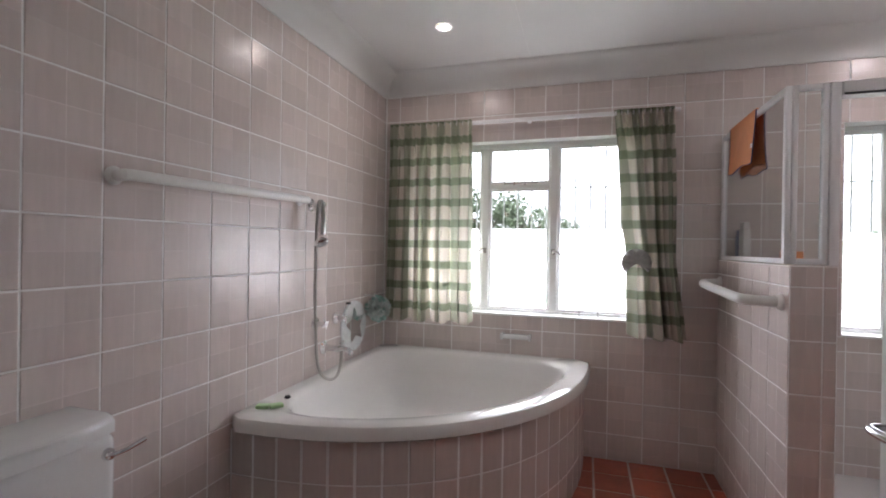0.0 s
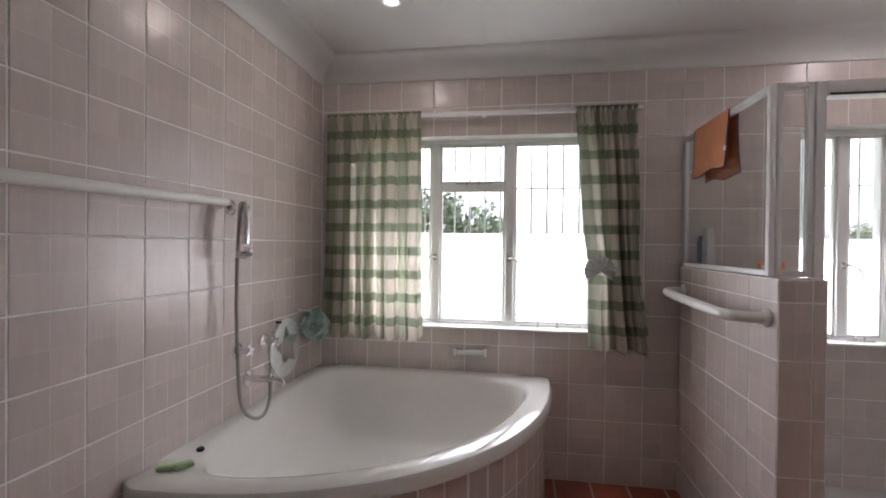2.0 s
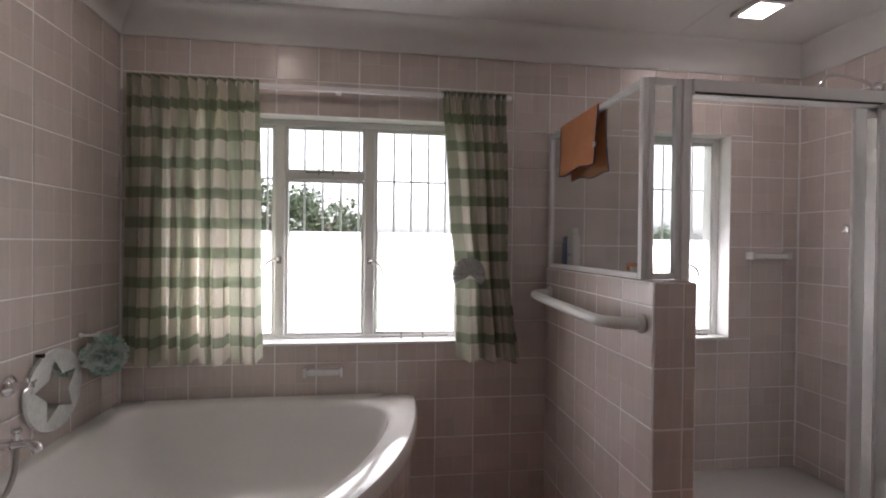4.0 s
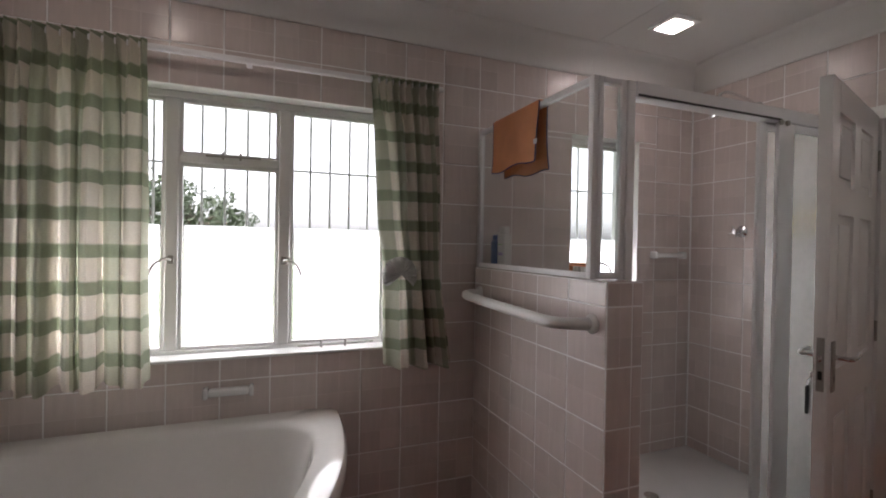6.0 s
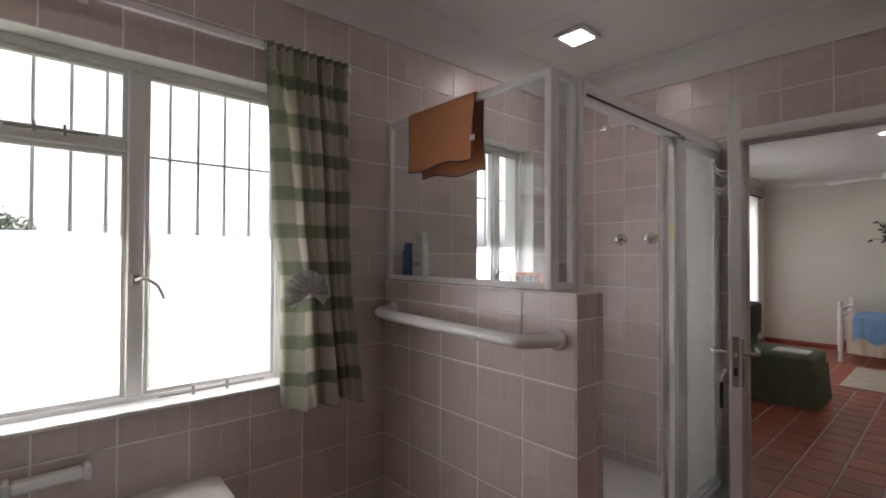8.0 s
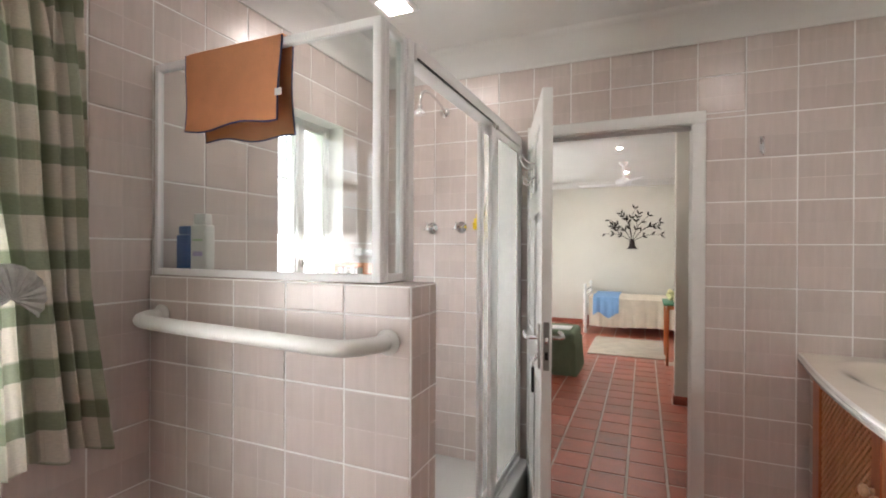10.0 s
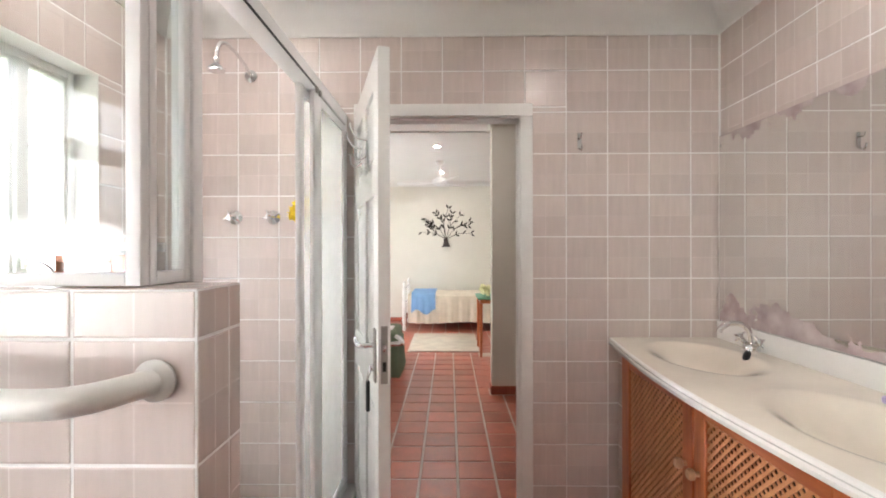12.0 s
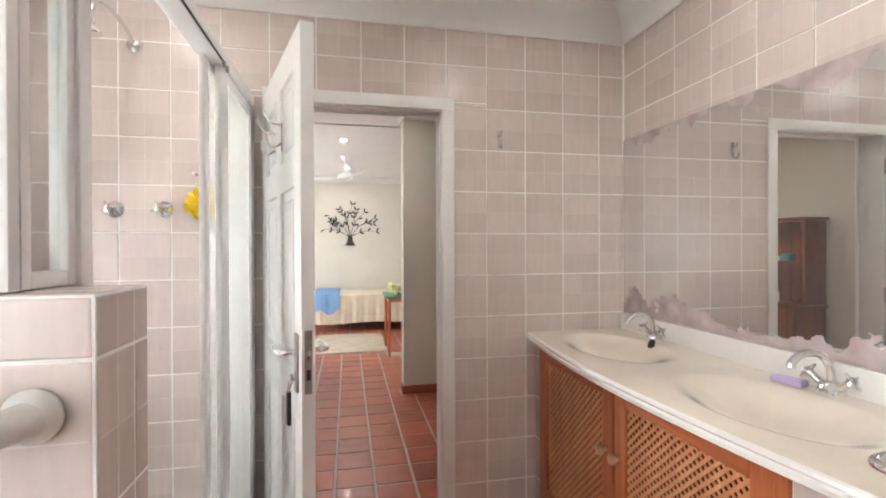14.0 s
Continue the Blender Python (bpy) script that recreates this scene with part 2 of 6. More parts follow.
def old_mirror(name):
    """Silvered glass whose backing has gone along the lower and upper edges."""
    m, n, b = nodes_of(name)
    b.inputs["Base Color"].default_value = (0.86, 0.87, 0.86, 1)
    b.inputs["Metallic"].default_value, b.inputs["Roughness"].default_value = 1.0, 0.015
    co = n.nodes.new("ShaderNodeTexCoord")
    sp = n.nodes.new("ShaderNodeSeparateXYZ")
    n.links.new(co.outputs["Object"], sp.inputs[0])
    ns = put(n, "ShaderNodeTexNoise", Scale=5.0, Detail=5.0, Roughness=0.55)
    n.links.new(co.outputs["Object"], ns.inputs["Vector"])
    masks = []
    for sign, edge, lo, hi, most in ((1, 0.0, 0.36, 0.72, 0.15), (-1, 0.87, 0.44, 0.95, 0.22)):
        dist = n.nodes.new("ShaderNodeMath"); dist.operation = "MULTIPLY_ADD"
        dist.inputs[1].default_value, dist.inputs[2].default_value = sign, -sign * edge
        n.links.new(sp.outputs["Z"], dist.inputs[0])
        reach = put(n, "ShaderNodeMapRange", **{"From Min": lo, "From Max": hi, "To Min": 0.0, "To Max": most})
        n.links.new(ns.outputs["Fac"], reach.inputs["Value"])
        less = n.nodes.new("ShaderNodeMath"); less.operation = "LESS_THAN"
        n.links.new(dist.outputs[0], less.inputs[0]); n.links.new(reach.outputs[0], less.inputs[1])
        masks.append(less)
    veil = put(n, "ShaderNodeBsdfDiffuse", Color=(0.80, 0.80, 0.79, 1))
    hazy = n.nodes.new("ShaderNodeMixShader"); hazy.inputs[0].default_value = 0.07
    n.links.new(b.outputs[0], hazy.inputs[1]); n.links.new(veil.outputs[0], hazy.inputs[2])
    both = n.nodes.new("ShaderNodeMath"); both.operation = "MAXIMUM"
    n.links.new(masks[0].outputs[0], both.inputs[0]); n.links.new(masks[1].outputs[0], both.inputs[1])
    stain = put(n, "ShaderNodeBsdfPrincipled", Roughness=0.12)
    tone = n.nodes.new("ShaderNodeValToRGB")
    e = tone.color_ramp.elements
    e[0].position, e[0].color = 0.35, (0.42, 0.33, 0.33, 1)
    e[1].position, e[1].color = 0.7, (0.64, 0.56, 0.56, 1)
    n2 = put(n, "ShaderNodeTexNoise", Scale=9.0, Detail=6.0)
    n.links.new(co.outputs["Object"], n2.inputs["Vector"])
    n.links.new(n2.outputs["Fac"], tone.inputs[0]); n.links.new(tone.outputs[0], stain.inputs["Base Color"])
    mix = n.nodes.new("ShaderNodeMixShader")
    n.links.new(both.outputs[0], mix.inputs[0])
    n.links.new(hazy.outputs[0], mix.inputs[1]); n.links.new(stain.outputs[0], mix.inputs[2])
    n.links.new(mix.outputs[0], n.nodes["Material Output"].inputs["Surface"])
    return m


TILE = glazed("pink_glazed_tile", (0.66, 0.572, 0.538), 1.0)
SCORE = plain("pale_scored_glaze", (0.705, 0.62, 0.588), 0.27, vary=0.04, fine=120, bump=0.0, rand=1.0)
GROUT = plain("tile_grout", (0.90, 0.885, 0.87), 0.8, vary=0.06, fine=200, bump=0.1)
CEIL = plain("ceiling_paint", (0.74, 0.73, 0.71), 0.7, vary=0.03, scale=2.0, fine=150, bump=0.03)
ENAMEL = plain("bath_enamel", (0.83, 0.81, 0.78), 0.12, vary=0.02, scale=3.0, fine=40, bump=0.0, coat=0.4)
CERAMIC = plain("white_ceramic", (0.82, 0.82, 0.81), 0.12, vary=0.02, bump=0.0, coat=0.3)
PLASTIC = plain("white_plastic", (0.80, 0.79, 0.76), 0.3, vary=0.03, bump=0.01)
GLOSS = plain("white_gloss_paint", (0.85, 0.85, 0.83), 0.3, vary=0.03, scale=3.0, fine=60, bump=0.0)
ALU = plain("white_powder_coated_metal", (0.86, 0.85, 0.85), 0.4, vary=0.004, bump=0.0)
CHROME = plain("chrome", (0.80, 0.80, 0.81), 0.09, metal=1.0, vary=0.05, bump=0.0)
STEEL = plain("dull_steel", (0.42, 0.40, 0.37), 0.4, metal=0.9, vary=0.12, bump=0.03)
BLACK = plain("black_rubber", (0.02, 0.02, 0.02), 0.5, bump=0.02)
BAR = plain("painted_burglar_bar", (0.55, 0.55, 0.54), 0.5, vary=0.08)
TERRA = plain("terracotta_tile", (0.36, 0.085, 0.045), 0.36, vary=0.2, scale=7.0, fine=60.0, bump=0.12, rand=0.4, coat=0.15)
JOINT = plain("cement_joint", (0.52, 0.44, 0.38), 0.85, vary=0.15, fine=150, bump=0.2)
CREAM = plain("cream_wall_paint", (0.66, 0.635, 0.57), 0.75, vary=0.03, scale=2.5, fine=120, bump=0.04)
OUTER = plain("white_plaster", (0.75, 0.74, 0.71), 0.85, vary=0.06, fine=80, bump=0.15)
GLASS = glass("clear_glass")
GLASS_SH = glass("shower_glass", (0.93, 0.95, 0.945), 1.0)
FILM = frosted("frosted_window_film", (0.93, 0.94, 0.95), 0.06)
GLASS_FR = frosted("obscured_shower_glass", (0.955, 0.985, 0.98), 0.72, 0.15)
CLOTH = checked("green_check_curtain_cloth")
ORANGE = plain("orange_cloth", (0.80, 0.36, 0.18), 0.95, vary=0.1, fine=400, bump=0.25, translucent=0.2)
BLUE_EDGE = plain("blue_cloth_edging", (0.05, 0.06, 0.16), 0.9)
PINE = wood("varnished_pine", (0.56, 0.185, 0.065), (0.36, 0.085, 0.032), 0.3)
PINE_H = wood("varnished_pine_rail", (0.56, 0.185, 0.065), (0.36, 0.085, 0.032), 0.3, axis=0)
DARKWOOD = wood("stained_pine", (0.30, 0.09, 0.03), (0.12, 0.035, 0.014), 0.3)
PAINTED_SHADE = plain("dark_inside", (0.05, 0.03, 0.02), 0.9)
TOP = plain("cream_cultured_marble", (0.88, 0.81, 0.70), 0.12, vary=0.05, scale=2.2, fine=12, bump=0.0, coat=0.4)
TOP_EDGE = plain("white_cultured_marble", (0.84, 0.83, 0.80), 0.14, vary=0.02, bump=0.0, coat=0.3)
MIRROR_OLD = old_mirror("aged_mirror")
MIRROR = plain("mirror_glass", (0.85, 0.86, 0.86), 0.02, metal=1.0, vary=0.01, bump=0.0)
MOSAIC = plain("white_mosaic", (0.78, 0.80, 0.79), 0.25, vary=0.1, scale=40, fine=120, bump=0.5)
MINT = plain("mint_net", (0.42, 0.66, 0.60), 0.8, vary=0.2, scale=30, translucent=0.4)
PALE_MINT = plain("pale_mint_net", (0.72, 0.80, 0.76), 0.8, vary=0.15, scale=30, translucent=0.4)
YELLOW = plain("yellow_net", (0.93, 0.72, 0.05), 0.7, vary=0.04, bump=0.0, translucent=0.45)
BLUE = plain("blue_plastic", (0.05, 0.12, 0.32), 0.3)
LILAC = plain("lilac_soap", (0.50, 0.42, 0.66), 0.4)
GREEN_SOAP = plain("green_soap", (0.42, 0.60, 0.32), 0.45)
ORANGE_PL = plain("orange_plastic", (0.80, 0.28, 0.10), 0.35)
SHELL = plain("grey_shell", (0.42, 0.42, 0.40), 0.5, vary=0.15, scale=30)
LAMP = lamp_glow("downlight_lens", (1.0, 0.90, 0.78), 85.0)
# lens of the unseen light added before the vanity
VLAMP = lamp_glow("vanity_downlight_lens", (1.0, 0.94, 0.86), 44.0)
BLAMP = lamp_glow("bedroom_downlight_lens", (1.0, 0.93, 0.84), 165.0)
LED = lamp_glow("led_panel_lens", (1.0, 0.93, 0.86), 7.0)
SPREAD = plain("cream_bedspread", (0.74, 0.66, 0.54), 0.95, vary=0.08, fine=200, bump=0.3)
BLUE_BL = plain("blue_blanket", (0.22, 0.40, 0.68), 0.95, vary=0.1, fine=200, bump=0.3)
GREEN_CL = plain("sage_green_cloth", (0.16, 0.21, 0.14), 0.95, vary=0.15, fine=200, bump=0.3)
GREEN_TOP = plain("green_table_top", (0.08, 0.25, 0.14), 0.5)
GREY_CL = plain("dark_grey_cloth", (0.07, 0.065, 0.06), 0.95, vary=0.2, fine=150, bump=0.3)
SHEER = plain("white_sheer_cloth", (0.88, 0.88, 0.89), 0.9, vary=0.03, fine=300, bump=0.0, translucent=0.75)
DRAPE = plain("green_drape_cloth", (0.05, 0.13, 0.09), 0.9, vary=0.2, fine=200, translucent=0.1)
RUG = plain("grey_rug", (0.52, 0.46, 0.38), 0.97, vary=0.15, fine=250, bump=0.4)
IRON = plain("black_iron", (0.03, 0.022, 0.018), 0.6)
FAN = plain("white_fan_enamel", (0.80, 0.80, 0.80), 0.3)
PAPER = plain("white_paper", (0.75, 0.75, 0.76), 0.7)
TEAL = plain("teal_tin", (0.10, 0.30, 0.32), 0.5)
FLOWER = plain("cream_flowers", (0.80, 0.76, 0.42), 0.8, vary=0.2, scale=25)
LEAF = plain("leaf", (0.042, 0.062, 0.030), 0.6, vary=0.35, scale=0.8, fine=3.0, translucent=0.2)
BARK = plain("bark", (0.12, 0.09, 0.07), 0.9, vary=0.3, fine=30, bump=0.5)
GRASS = plain("lawn", (0.09, 0.12, 0.05), 0.95, vary=0.35, scale=0.3, fine=8.0, bump=0.4)


# ---- building helpers ----
BASE = {}


def thing(name, at, label, category, group=""):
    ob = new(name)
    ob.location = at
    ob.empty_display_size = 0.1
    tagged(ob, label, category, group)
    BASE[ob] = Vector(at)
    return ob


def make_mesh(name, bm, material, smooth=True, angle=40):
    bmesh.ops.recalc_face_normals(bm, faces=bm.faces[:])
    me = bpy.data.meshes.new(name)
    if smooth:
        lim = radians(angle)
        for f in bm.faces:
            f.smooth = True
        for e in bm.edges:
            e.smooth = len(e.link_faces) == 2 and e.calc_face_angle(0) < lim
    bm.to_mesh(me)
    bm.free()
    me.materials.append(material)
    return me


def part(name, bm, material, parent, label="", smooth=True):
    """Links a bmesh, given in the place's coordinates, as one mesh under a thing or a part."""
    base = BASE.get(parent, Vector())
    bmesh.ops.translate(bm, verts=bm.verts[:], vec=-base)
    ob = new(name, make_mesh(name, bm, material, smooth))
    ob.parent = parent
    BASE[ob] = base
    if label:
        tagged(ob, label)
    return ob


def shift(ob, x=0.0, y=0.0, z=0.0):
    """Moves a whole thing from where it was drawn to where it stands."""
    ob.location += Vector((x, y, z))
    return ob


def solo(name, bm, material, label, category="", kind="", group="", base=None, smooth=True):
    """A thing or a piece of the setting that is one mesh."""
    base = Vector(base) if base else Vector()
    bmesh.ops.translate(bm, verts=bm.verts[:], vec=-base)
    ob = new(name, make_mesh(name, bm, material, smooth))
    ob.location = base
    BASE[ob] = base
    return tagged(ob, label, category, group, kind)


def box(x0, x1, y0, y1, z0, z1, bevel=0.0, seg=2, into=None):
    bm = bmesh.new()
    bmesh.ops.create_cube(bm, size=1.0)
    bmesh.ops.scale(bm, vec=(abs(x1 - x0), abs(y1 - y0), abs(z1 - z0)), verts=bm.verts[:])
    bmesh.ops.translate(bm, vec=((x0 + x1) / 2, (y0 + y1) / 2, (z0 + z1) / 2), verts=bm.verts[:])
    if bevel:
        bmesh.ops.bevel(bm, geom=bm.edges[:], offset=bevel, segments=seg, affect="EDGES", profile=0.5)
    return merge(into, bm) if into is not None else bm


def sheet(x0, x1, y, z0, z1):
    """A thin film or sheet of glass facing along y."""
    bm = bmesh.new()
    bm.faces.new([bm.verts.new(p) for p in ((x0, y, z0), (x1, y, z0), (x1, y, z1), (x0, y, z1))])
    return bm


def merge(a, b):
    me = bpy.data.meshes.new("joined")
    b.to_mesh(me)
    b.free()
    a.from_mesh(me)
    bpy.data.meshes.remove(me)
    return a


def tube(points, r, seg=10, caps=True, into=None, radii=None):
    """A round bar or pipe along a line of points."""
    bm = bmesh.new()
    pts = [Vector(p) for p in points]
    rings, side = [], None
    for i, p in enumerate(pts):
        d = (pts[min(i + 1, len(pts) - 1)] - pts[max(i - 1, 0)]).normalized()
        if side is None:
            side = d.orthogonal().normalized()
        side = (side - d * side.dot(d)).normalized()
        up = d.cross(side)
        rad = radii[i] if radii else r
        rings.append([bm.verts.new(p + rad * (side * math.cos(2 * math.pi * k / seg) + up * math.sin(2 * math.pi * k / seg))) for k in range(seg)])
    for a, b in zip(rings, rings[1:]):
        for k in range(seg):
            bm.faces.new((a[k], a[(k + 1) % seg], b[(k + 1) % seg], b[k]))
    if caps:
        bm.faces.new(rings[0][::-1]); bm.faces.new(rings[-1])
    return merge(into, bm) if into is not None else bm


def lathe(profile, at, axis=(0, 0, 1), seg=24, into=None, caps=True):
    """Turned shape: (radius, height) pairs round an axis that starts at a place."""
    bm = bmesh.new()
    turn = Vector(axis).to_track_quat("Z", "Y").to_matrix()
    rings = []
    for r, h in profile:
        if r < 1e-5:
            rings.append([bm.verts.new(Vector(at) + turn @ Vector((0, 0, h)))])
        else:
            rings.append([bm.verts.new(Vector(at) + turn @ Vector((r * math.cos(2 * math.pi * k / seg), r * math.sin(2 * math.pi * k / seg), h))) for k in range(seg)])
    for a, b in zip(rings, rings[1:]):
        for k in range(seg):
            j = (k + 1) % seg
            if len(a) == 1 and len(b) > 1:
                bm.faces.new((a[0], b[j], b[k]))
            elif len(b) == 1 and len(a) > 1:
                bm.faces.new((a[k], a[j], b[0]))
            elif len(a) > 1:
                bm.faces.new((a[k], a[j], b[j], b[k]))
    for ring, flip in ((rings[0], True), (rings[-1], False)):
        if caps and len(ring) > 2:
            bm.faces.new(ring[::-1] if flip else ring)
    return merge(into, bm) if into is not None else bm


def slab(outline, z0, z1, bevel=0.0):
    """A flat plate of any outline (x, y pairs)."""
    bm = bmesh.new()
    low = [bm.verts.new((x, y, z0)) for x, y in outline]
    high = [bm.verts.new((x, y, z1)) for x, y in outline]
    bm.faces.new(low[::-1]); bm.faces.new(high)
    k = len(low)
    for i in range(k):
        bm.faces.new((low[i], low[(i + 1) % k], high[(i + 1) % k], high[i]))
    if bevel:
        edges = [e for e in bm.edges if abs(e.verts[0].co.z - e.verts[1].co.z) < 1e-6 and e.verts[0].co.z > (z0 + z1) / 2]
        bmesh.ops.bevel(bm, geom=edges, offset=bevel, segments=3, affect="EDGES", profile=0.5)
    return bm


def swing(points, n=8):
    """A smooth line through points."""
    p = [Vector(q) for q in points]
    p = [p[0] * 2 - p[1]] + p + [p[-1] * 2 - p[-2]]
    out = []
    for a, b, c, d in zip(p, p[1:], p[2:], p[3:]):
        for i in range(n):
            t = i / n
            out.append(0.5 * ((2 * b) + (c - a) * t + (2 * a - 5 * b + 4 * c - d) * t * t + (3 * b - a - 3 * c + d) * t ** 3))
    return out + [p[-2]]


def less(rects, hole):
    """Rectangles (u0, u1, v0, v1) with a hole taken out."""
    out = []
    a, b, c, d = hole
    for u0, u1, v0, v1 in rects:
        if a >= u1 or b <= u0 or c >= v1 or d <= v0:
            out.append((u0, u1, v0, v1))
            continue
        if v0 < c: out.append((u0, u1, v0, c))
        if v1 > d: out.append((u0, u1, d, v1))
        lo, hi = max(v0, c), min(v1, d)
        if u0 < a: out.append((u0, a, lo, hi))
        if u1 > b: out.append((b, u1, lo, hi))
    return out


def wall(name, run, face0, face1, u0, u1, z0, z1, holes, material, label):
    """A wall along x or y between two faces, with openings through it."""
    rects = [(u0, u1, z0, z1)]
    for h in holes:
        rects = less(rects, h)
    bm = bmesh.new()
    for a, b, c, d in rects:
        box(*((a, b, face0, face1) if run == "x" else (face0, face1, a, b)), c, d, into=bm)
    bmesh.ops.remove_doubles(bm, verts=bm.verts[:], dist=1e-5)
    return solo(name, bm, material, label, kind="structure", smooth=False)


PIECES = {}


def tile_mesh(w, h, depth, material, edge=0.0025, score=None):
    """A tile; score: where its face is scored into quarters, from its middle."""
    key = (round(w, 3), round(h, 3), depth, material.name, score and (round(score[0], 3), round(score[1], 3)))
    if key not in PIECES:
        bm = bmesh.new()
        corners = ((-1, -1), (1, -1), (1, 1), (-1, 1))
        a = [bm.verts.new((sx * w / 2, sy * h / 2, 0)) for sx, sy in corners]
        m = [bm.verts.new((sx * w / 2, sy * h / 2, depth * 0.55)) for sx, sy in corners]
        b = [bm.verts.new((sx * (w / 2 - edge), sy * (h / 2 - edge), depth)) for sx, sy in corners]
        for lo, hi in ((a, m), (m, b)):
            for k in range(4):
                bm.faces.new((lo[k], lo[(k + 1) % 4], hi[(k + 1) % 4], hi[k]))
        if score:
            g = 0.0014
            spans = []
            for at_, size in ((score[0], w / 2 - edge), (score[1], h / 2 - edge)):
                spans.append([(-size, at_ - g, 0), (at_ - g, at_ + g, 1), (at_ + g, size, 0)] if abs(at_) < size - 0.008 else [(-size, size, 0)])
            for x0, x1, sx in spans[0]:
                for y0, y1, sy in spans[1]:
                    z = depth - (0.0003 if sx or sy else 0.0)
                    f = bm.faces.new([bm.verts.new(p) for p in ((x0, y0, z), (x1, y0, z), (x1, y1, z), (x0, y1, z))])
                    f.material_index = 1 if sx or sy else 0
        else:
            bm.faces.new(b)
        me = bpy.data.meshes.new("tile")
        bm.to_mesh(me)
        bm.free()
        me.materials.append(material)
        if score:
            me.materials.append(SCORE)
        PIECES[key] = me
    return PIECES[key]


def lay(parent, frame_m, u, v, pitch, start, holes=(), gap=0.006, depth=0.0018, material=None, lean=0.12, name="tile"):
    """Lays tiles on a plane: frame_m maps (u, v, out) to the place; start: where a joint runs both ways."""
    rng = random.Random(hash_of(parent.name))
    pu, pv = pitch if isinstance(pitch, tuple) else (pitch, pitch)
    base = BASE.get(parent, Vector())
    i0, i1 = math.floor((u[0] - start[0]) / pu), math.ceil((u[1] - start[0]) / pu)
    j0, j1 = math.floor((v[0] - start[1]) / pv), math.ceil((v[1] - start[1]) / pv)
    for j in range(j0, j1):
        for i in range(i0, i1):
            rects = [(max(u[0], start[0] + i * pu), min(u[1], start[0] + (i + 1) * pu), max(v[0], start[1] + j * pv), min(v[1], start[1] + (j + 1) * pv))]
            if rects[0][1] - rects[0][0] < 0.012 or rects[0][3] - rects[0][2] < 0.012:
                continue
            for h in holes:
                rects = less(rects, h)
            for a, b, c, d in rects:
                w, t = b - a - gap, d - c - gap
                if w < 0.01 or t < 0.01:
                    continue
                mid = (start[0] + (i + 0.5) * pu - (a + b) / 2, start[1] + (j + 0.5) * pv - (c + d) / 2)
                ob = new(name, tile_mesh(w, t, depth, material or TILE, score=None if material else mid))
                m = frame_m @ Matrix.Translation(((a + b) / 2, (c + d) / 2, 0)) @ pose(0, 0, 0, rng.uniform(-lean, lean), rng.uniform(-lean, lean))
                ob.matrix_basis = Matrix.Translation(-base) @ m
                ob.parent = parent


def hash_of(text):
    return sum((i + 1) * ord(c) for i, c in enumerate(text))


def plane(origin, u, v):
    u, v = Vector(u), Vector(v)
    w = u.cross(v)
    return Matrix(((u.x, v.x, w.x, origin[0]), (u.y, v.y, w.y, origin[1]), (u.z, v.z, w.z, origin[2]), (0, 0, 0, 1)))


# ---- setting: bathroom shell ----
WIN = (0.20, 1.60, 0.845, 1.985)        # main window opening
SWIN = (2.63, 3.115, 0.835, 1.985)      # shower window opening
DOOR = (1.24, 2.06, 0.0, 1.98)     # bedroom doorway (y)
ENTRY = (-0.50, 0.30, 0.0, 1.99)      # entry doorway (y)
floor = solo("floor", box(-0.25, XE + 0.12, YS - 0.1, YN + 0.2, -0.12, -0.003), JOINT, "terracotta tiled bathroom floor with cement joints", kind="structure", smooth=False)
wall_west = wall("wall_west", "y", -0.25, XA, YS, YN, 0, ZC, [], GROUT, "pink tiled bathroom wall beside the bath")
wall_north = wall("wall_north", "x", YN, YN + 0.22, -0.25, XE + 0.12, 0, ZC, [WIN, SWIN], GROUT, "pink tiled wall with two steel windows")
wall_east = wall("wall_east", "y", XE, XE + 0.12, YS - 0.1, YN, 0, ZC, [DOOR], GROUT, "pink tiled wall with the bedroom doorway")
wall_mirror = wall("wall_south", "x", YM - 0.12, YM, XV, XE, 0, ZC, [], GROUT, "pink tiled wall behind the vanity")
wall_entry = wall("wall_entry", "y", XV, XV + 0.12, YS, YM - 0.12, 0, ZC, [ENTRY], CEIL, "white wall with the entry doorway")
wall_back = wall("wall_back", "x", YS - 0.1, YS, -0.25, XE, 0, ZC, [], CEIL, "plain white wall behind the entry")
ceil_bm = box(-0.25, XE + 0.12, YS - 0.1, YN + 0.22, ZC, ZC + 0.12)
for sx in (0.947, 2.70):
    box(sx - 0.02, sx + 0.02, YS, YN - 0.06, ZC - 0.003, ZC - 0.0005, 0.001, 1, into=ceil_bm)
ceiling = solo("ceiling", ceil_bm, CEIL, "white board ceiling with flat cover strips", kind="structure", smooth=False)


def cornice(name, a, b, inward, z, size, material):
    """Coved plaster cornice along a wall from a to b."""
    a, b, n = Vector(a), Vector(b), Vector(inward)
    prof = [(0.0, -size), (0.012, -size), (0.016, -size + 0.012)]
    for k in range(7):
        t = k / 6 * math.pi / 2
        prof.append((0.016 + (size - 0.03) * (1 - math.cos(t)), -size + 0.012 + (size - 0.026) * math.sin(t)))
    prof += [(size - 0.004, -0.006), (size, 0.0), (0.0, 0.0)]
    bm = bmesh.new()
    rings = [[bm.verts.new((p.x + n.x * o, p.y + n.y * o, z + h)) for o, h in prof] for p in (a, b)]
    k = len(prof)
    for i in range(k):
        bm.faces.new((rings[0][i], rings[0][(i + 1) % k], rings[1][(i + 1) % k], rings[1][i]))
    bm.faces.new(rings[0]); bm.faces.new(rings[1][::-1])
    return solo(name, bm, material, "white coved plaster cornice", kind="structure")


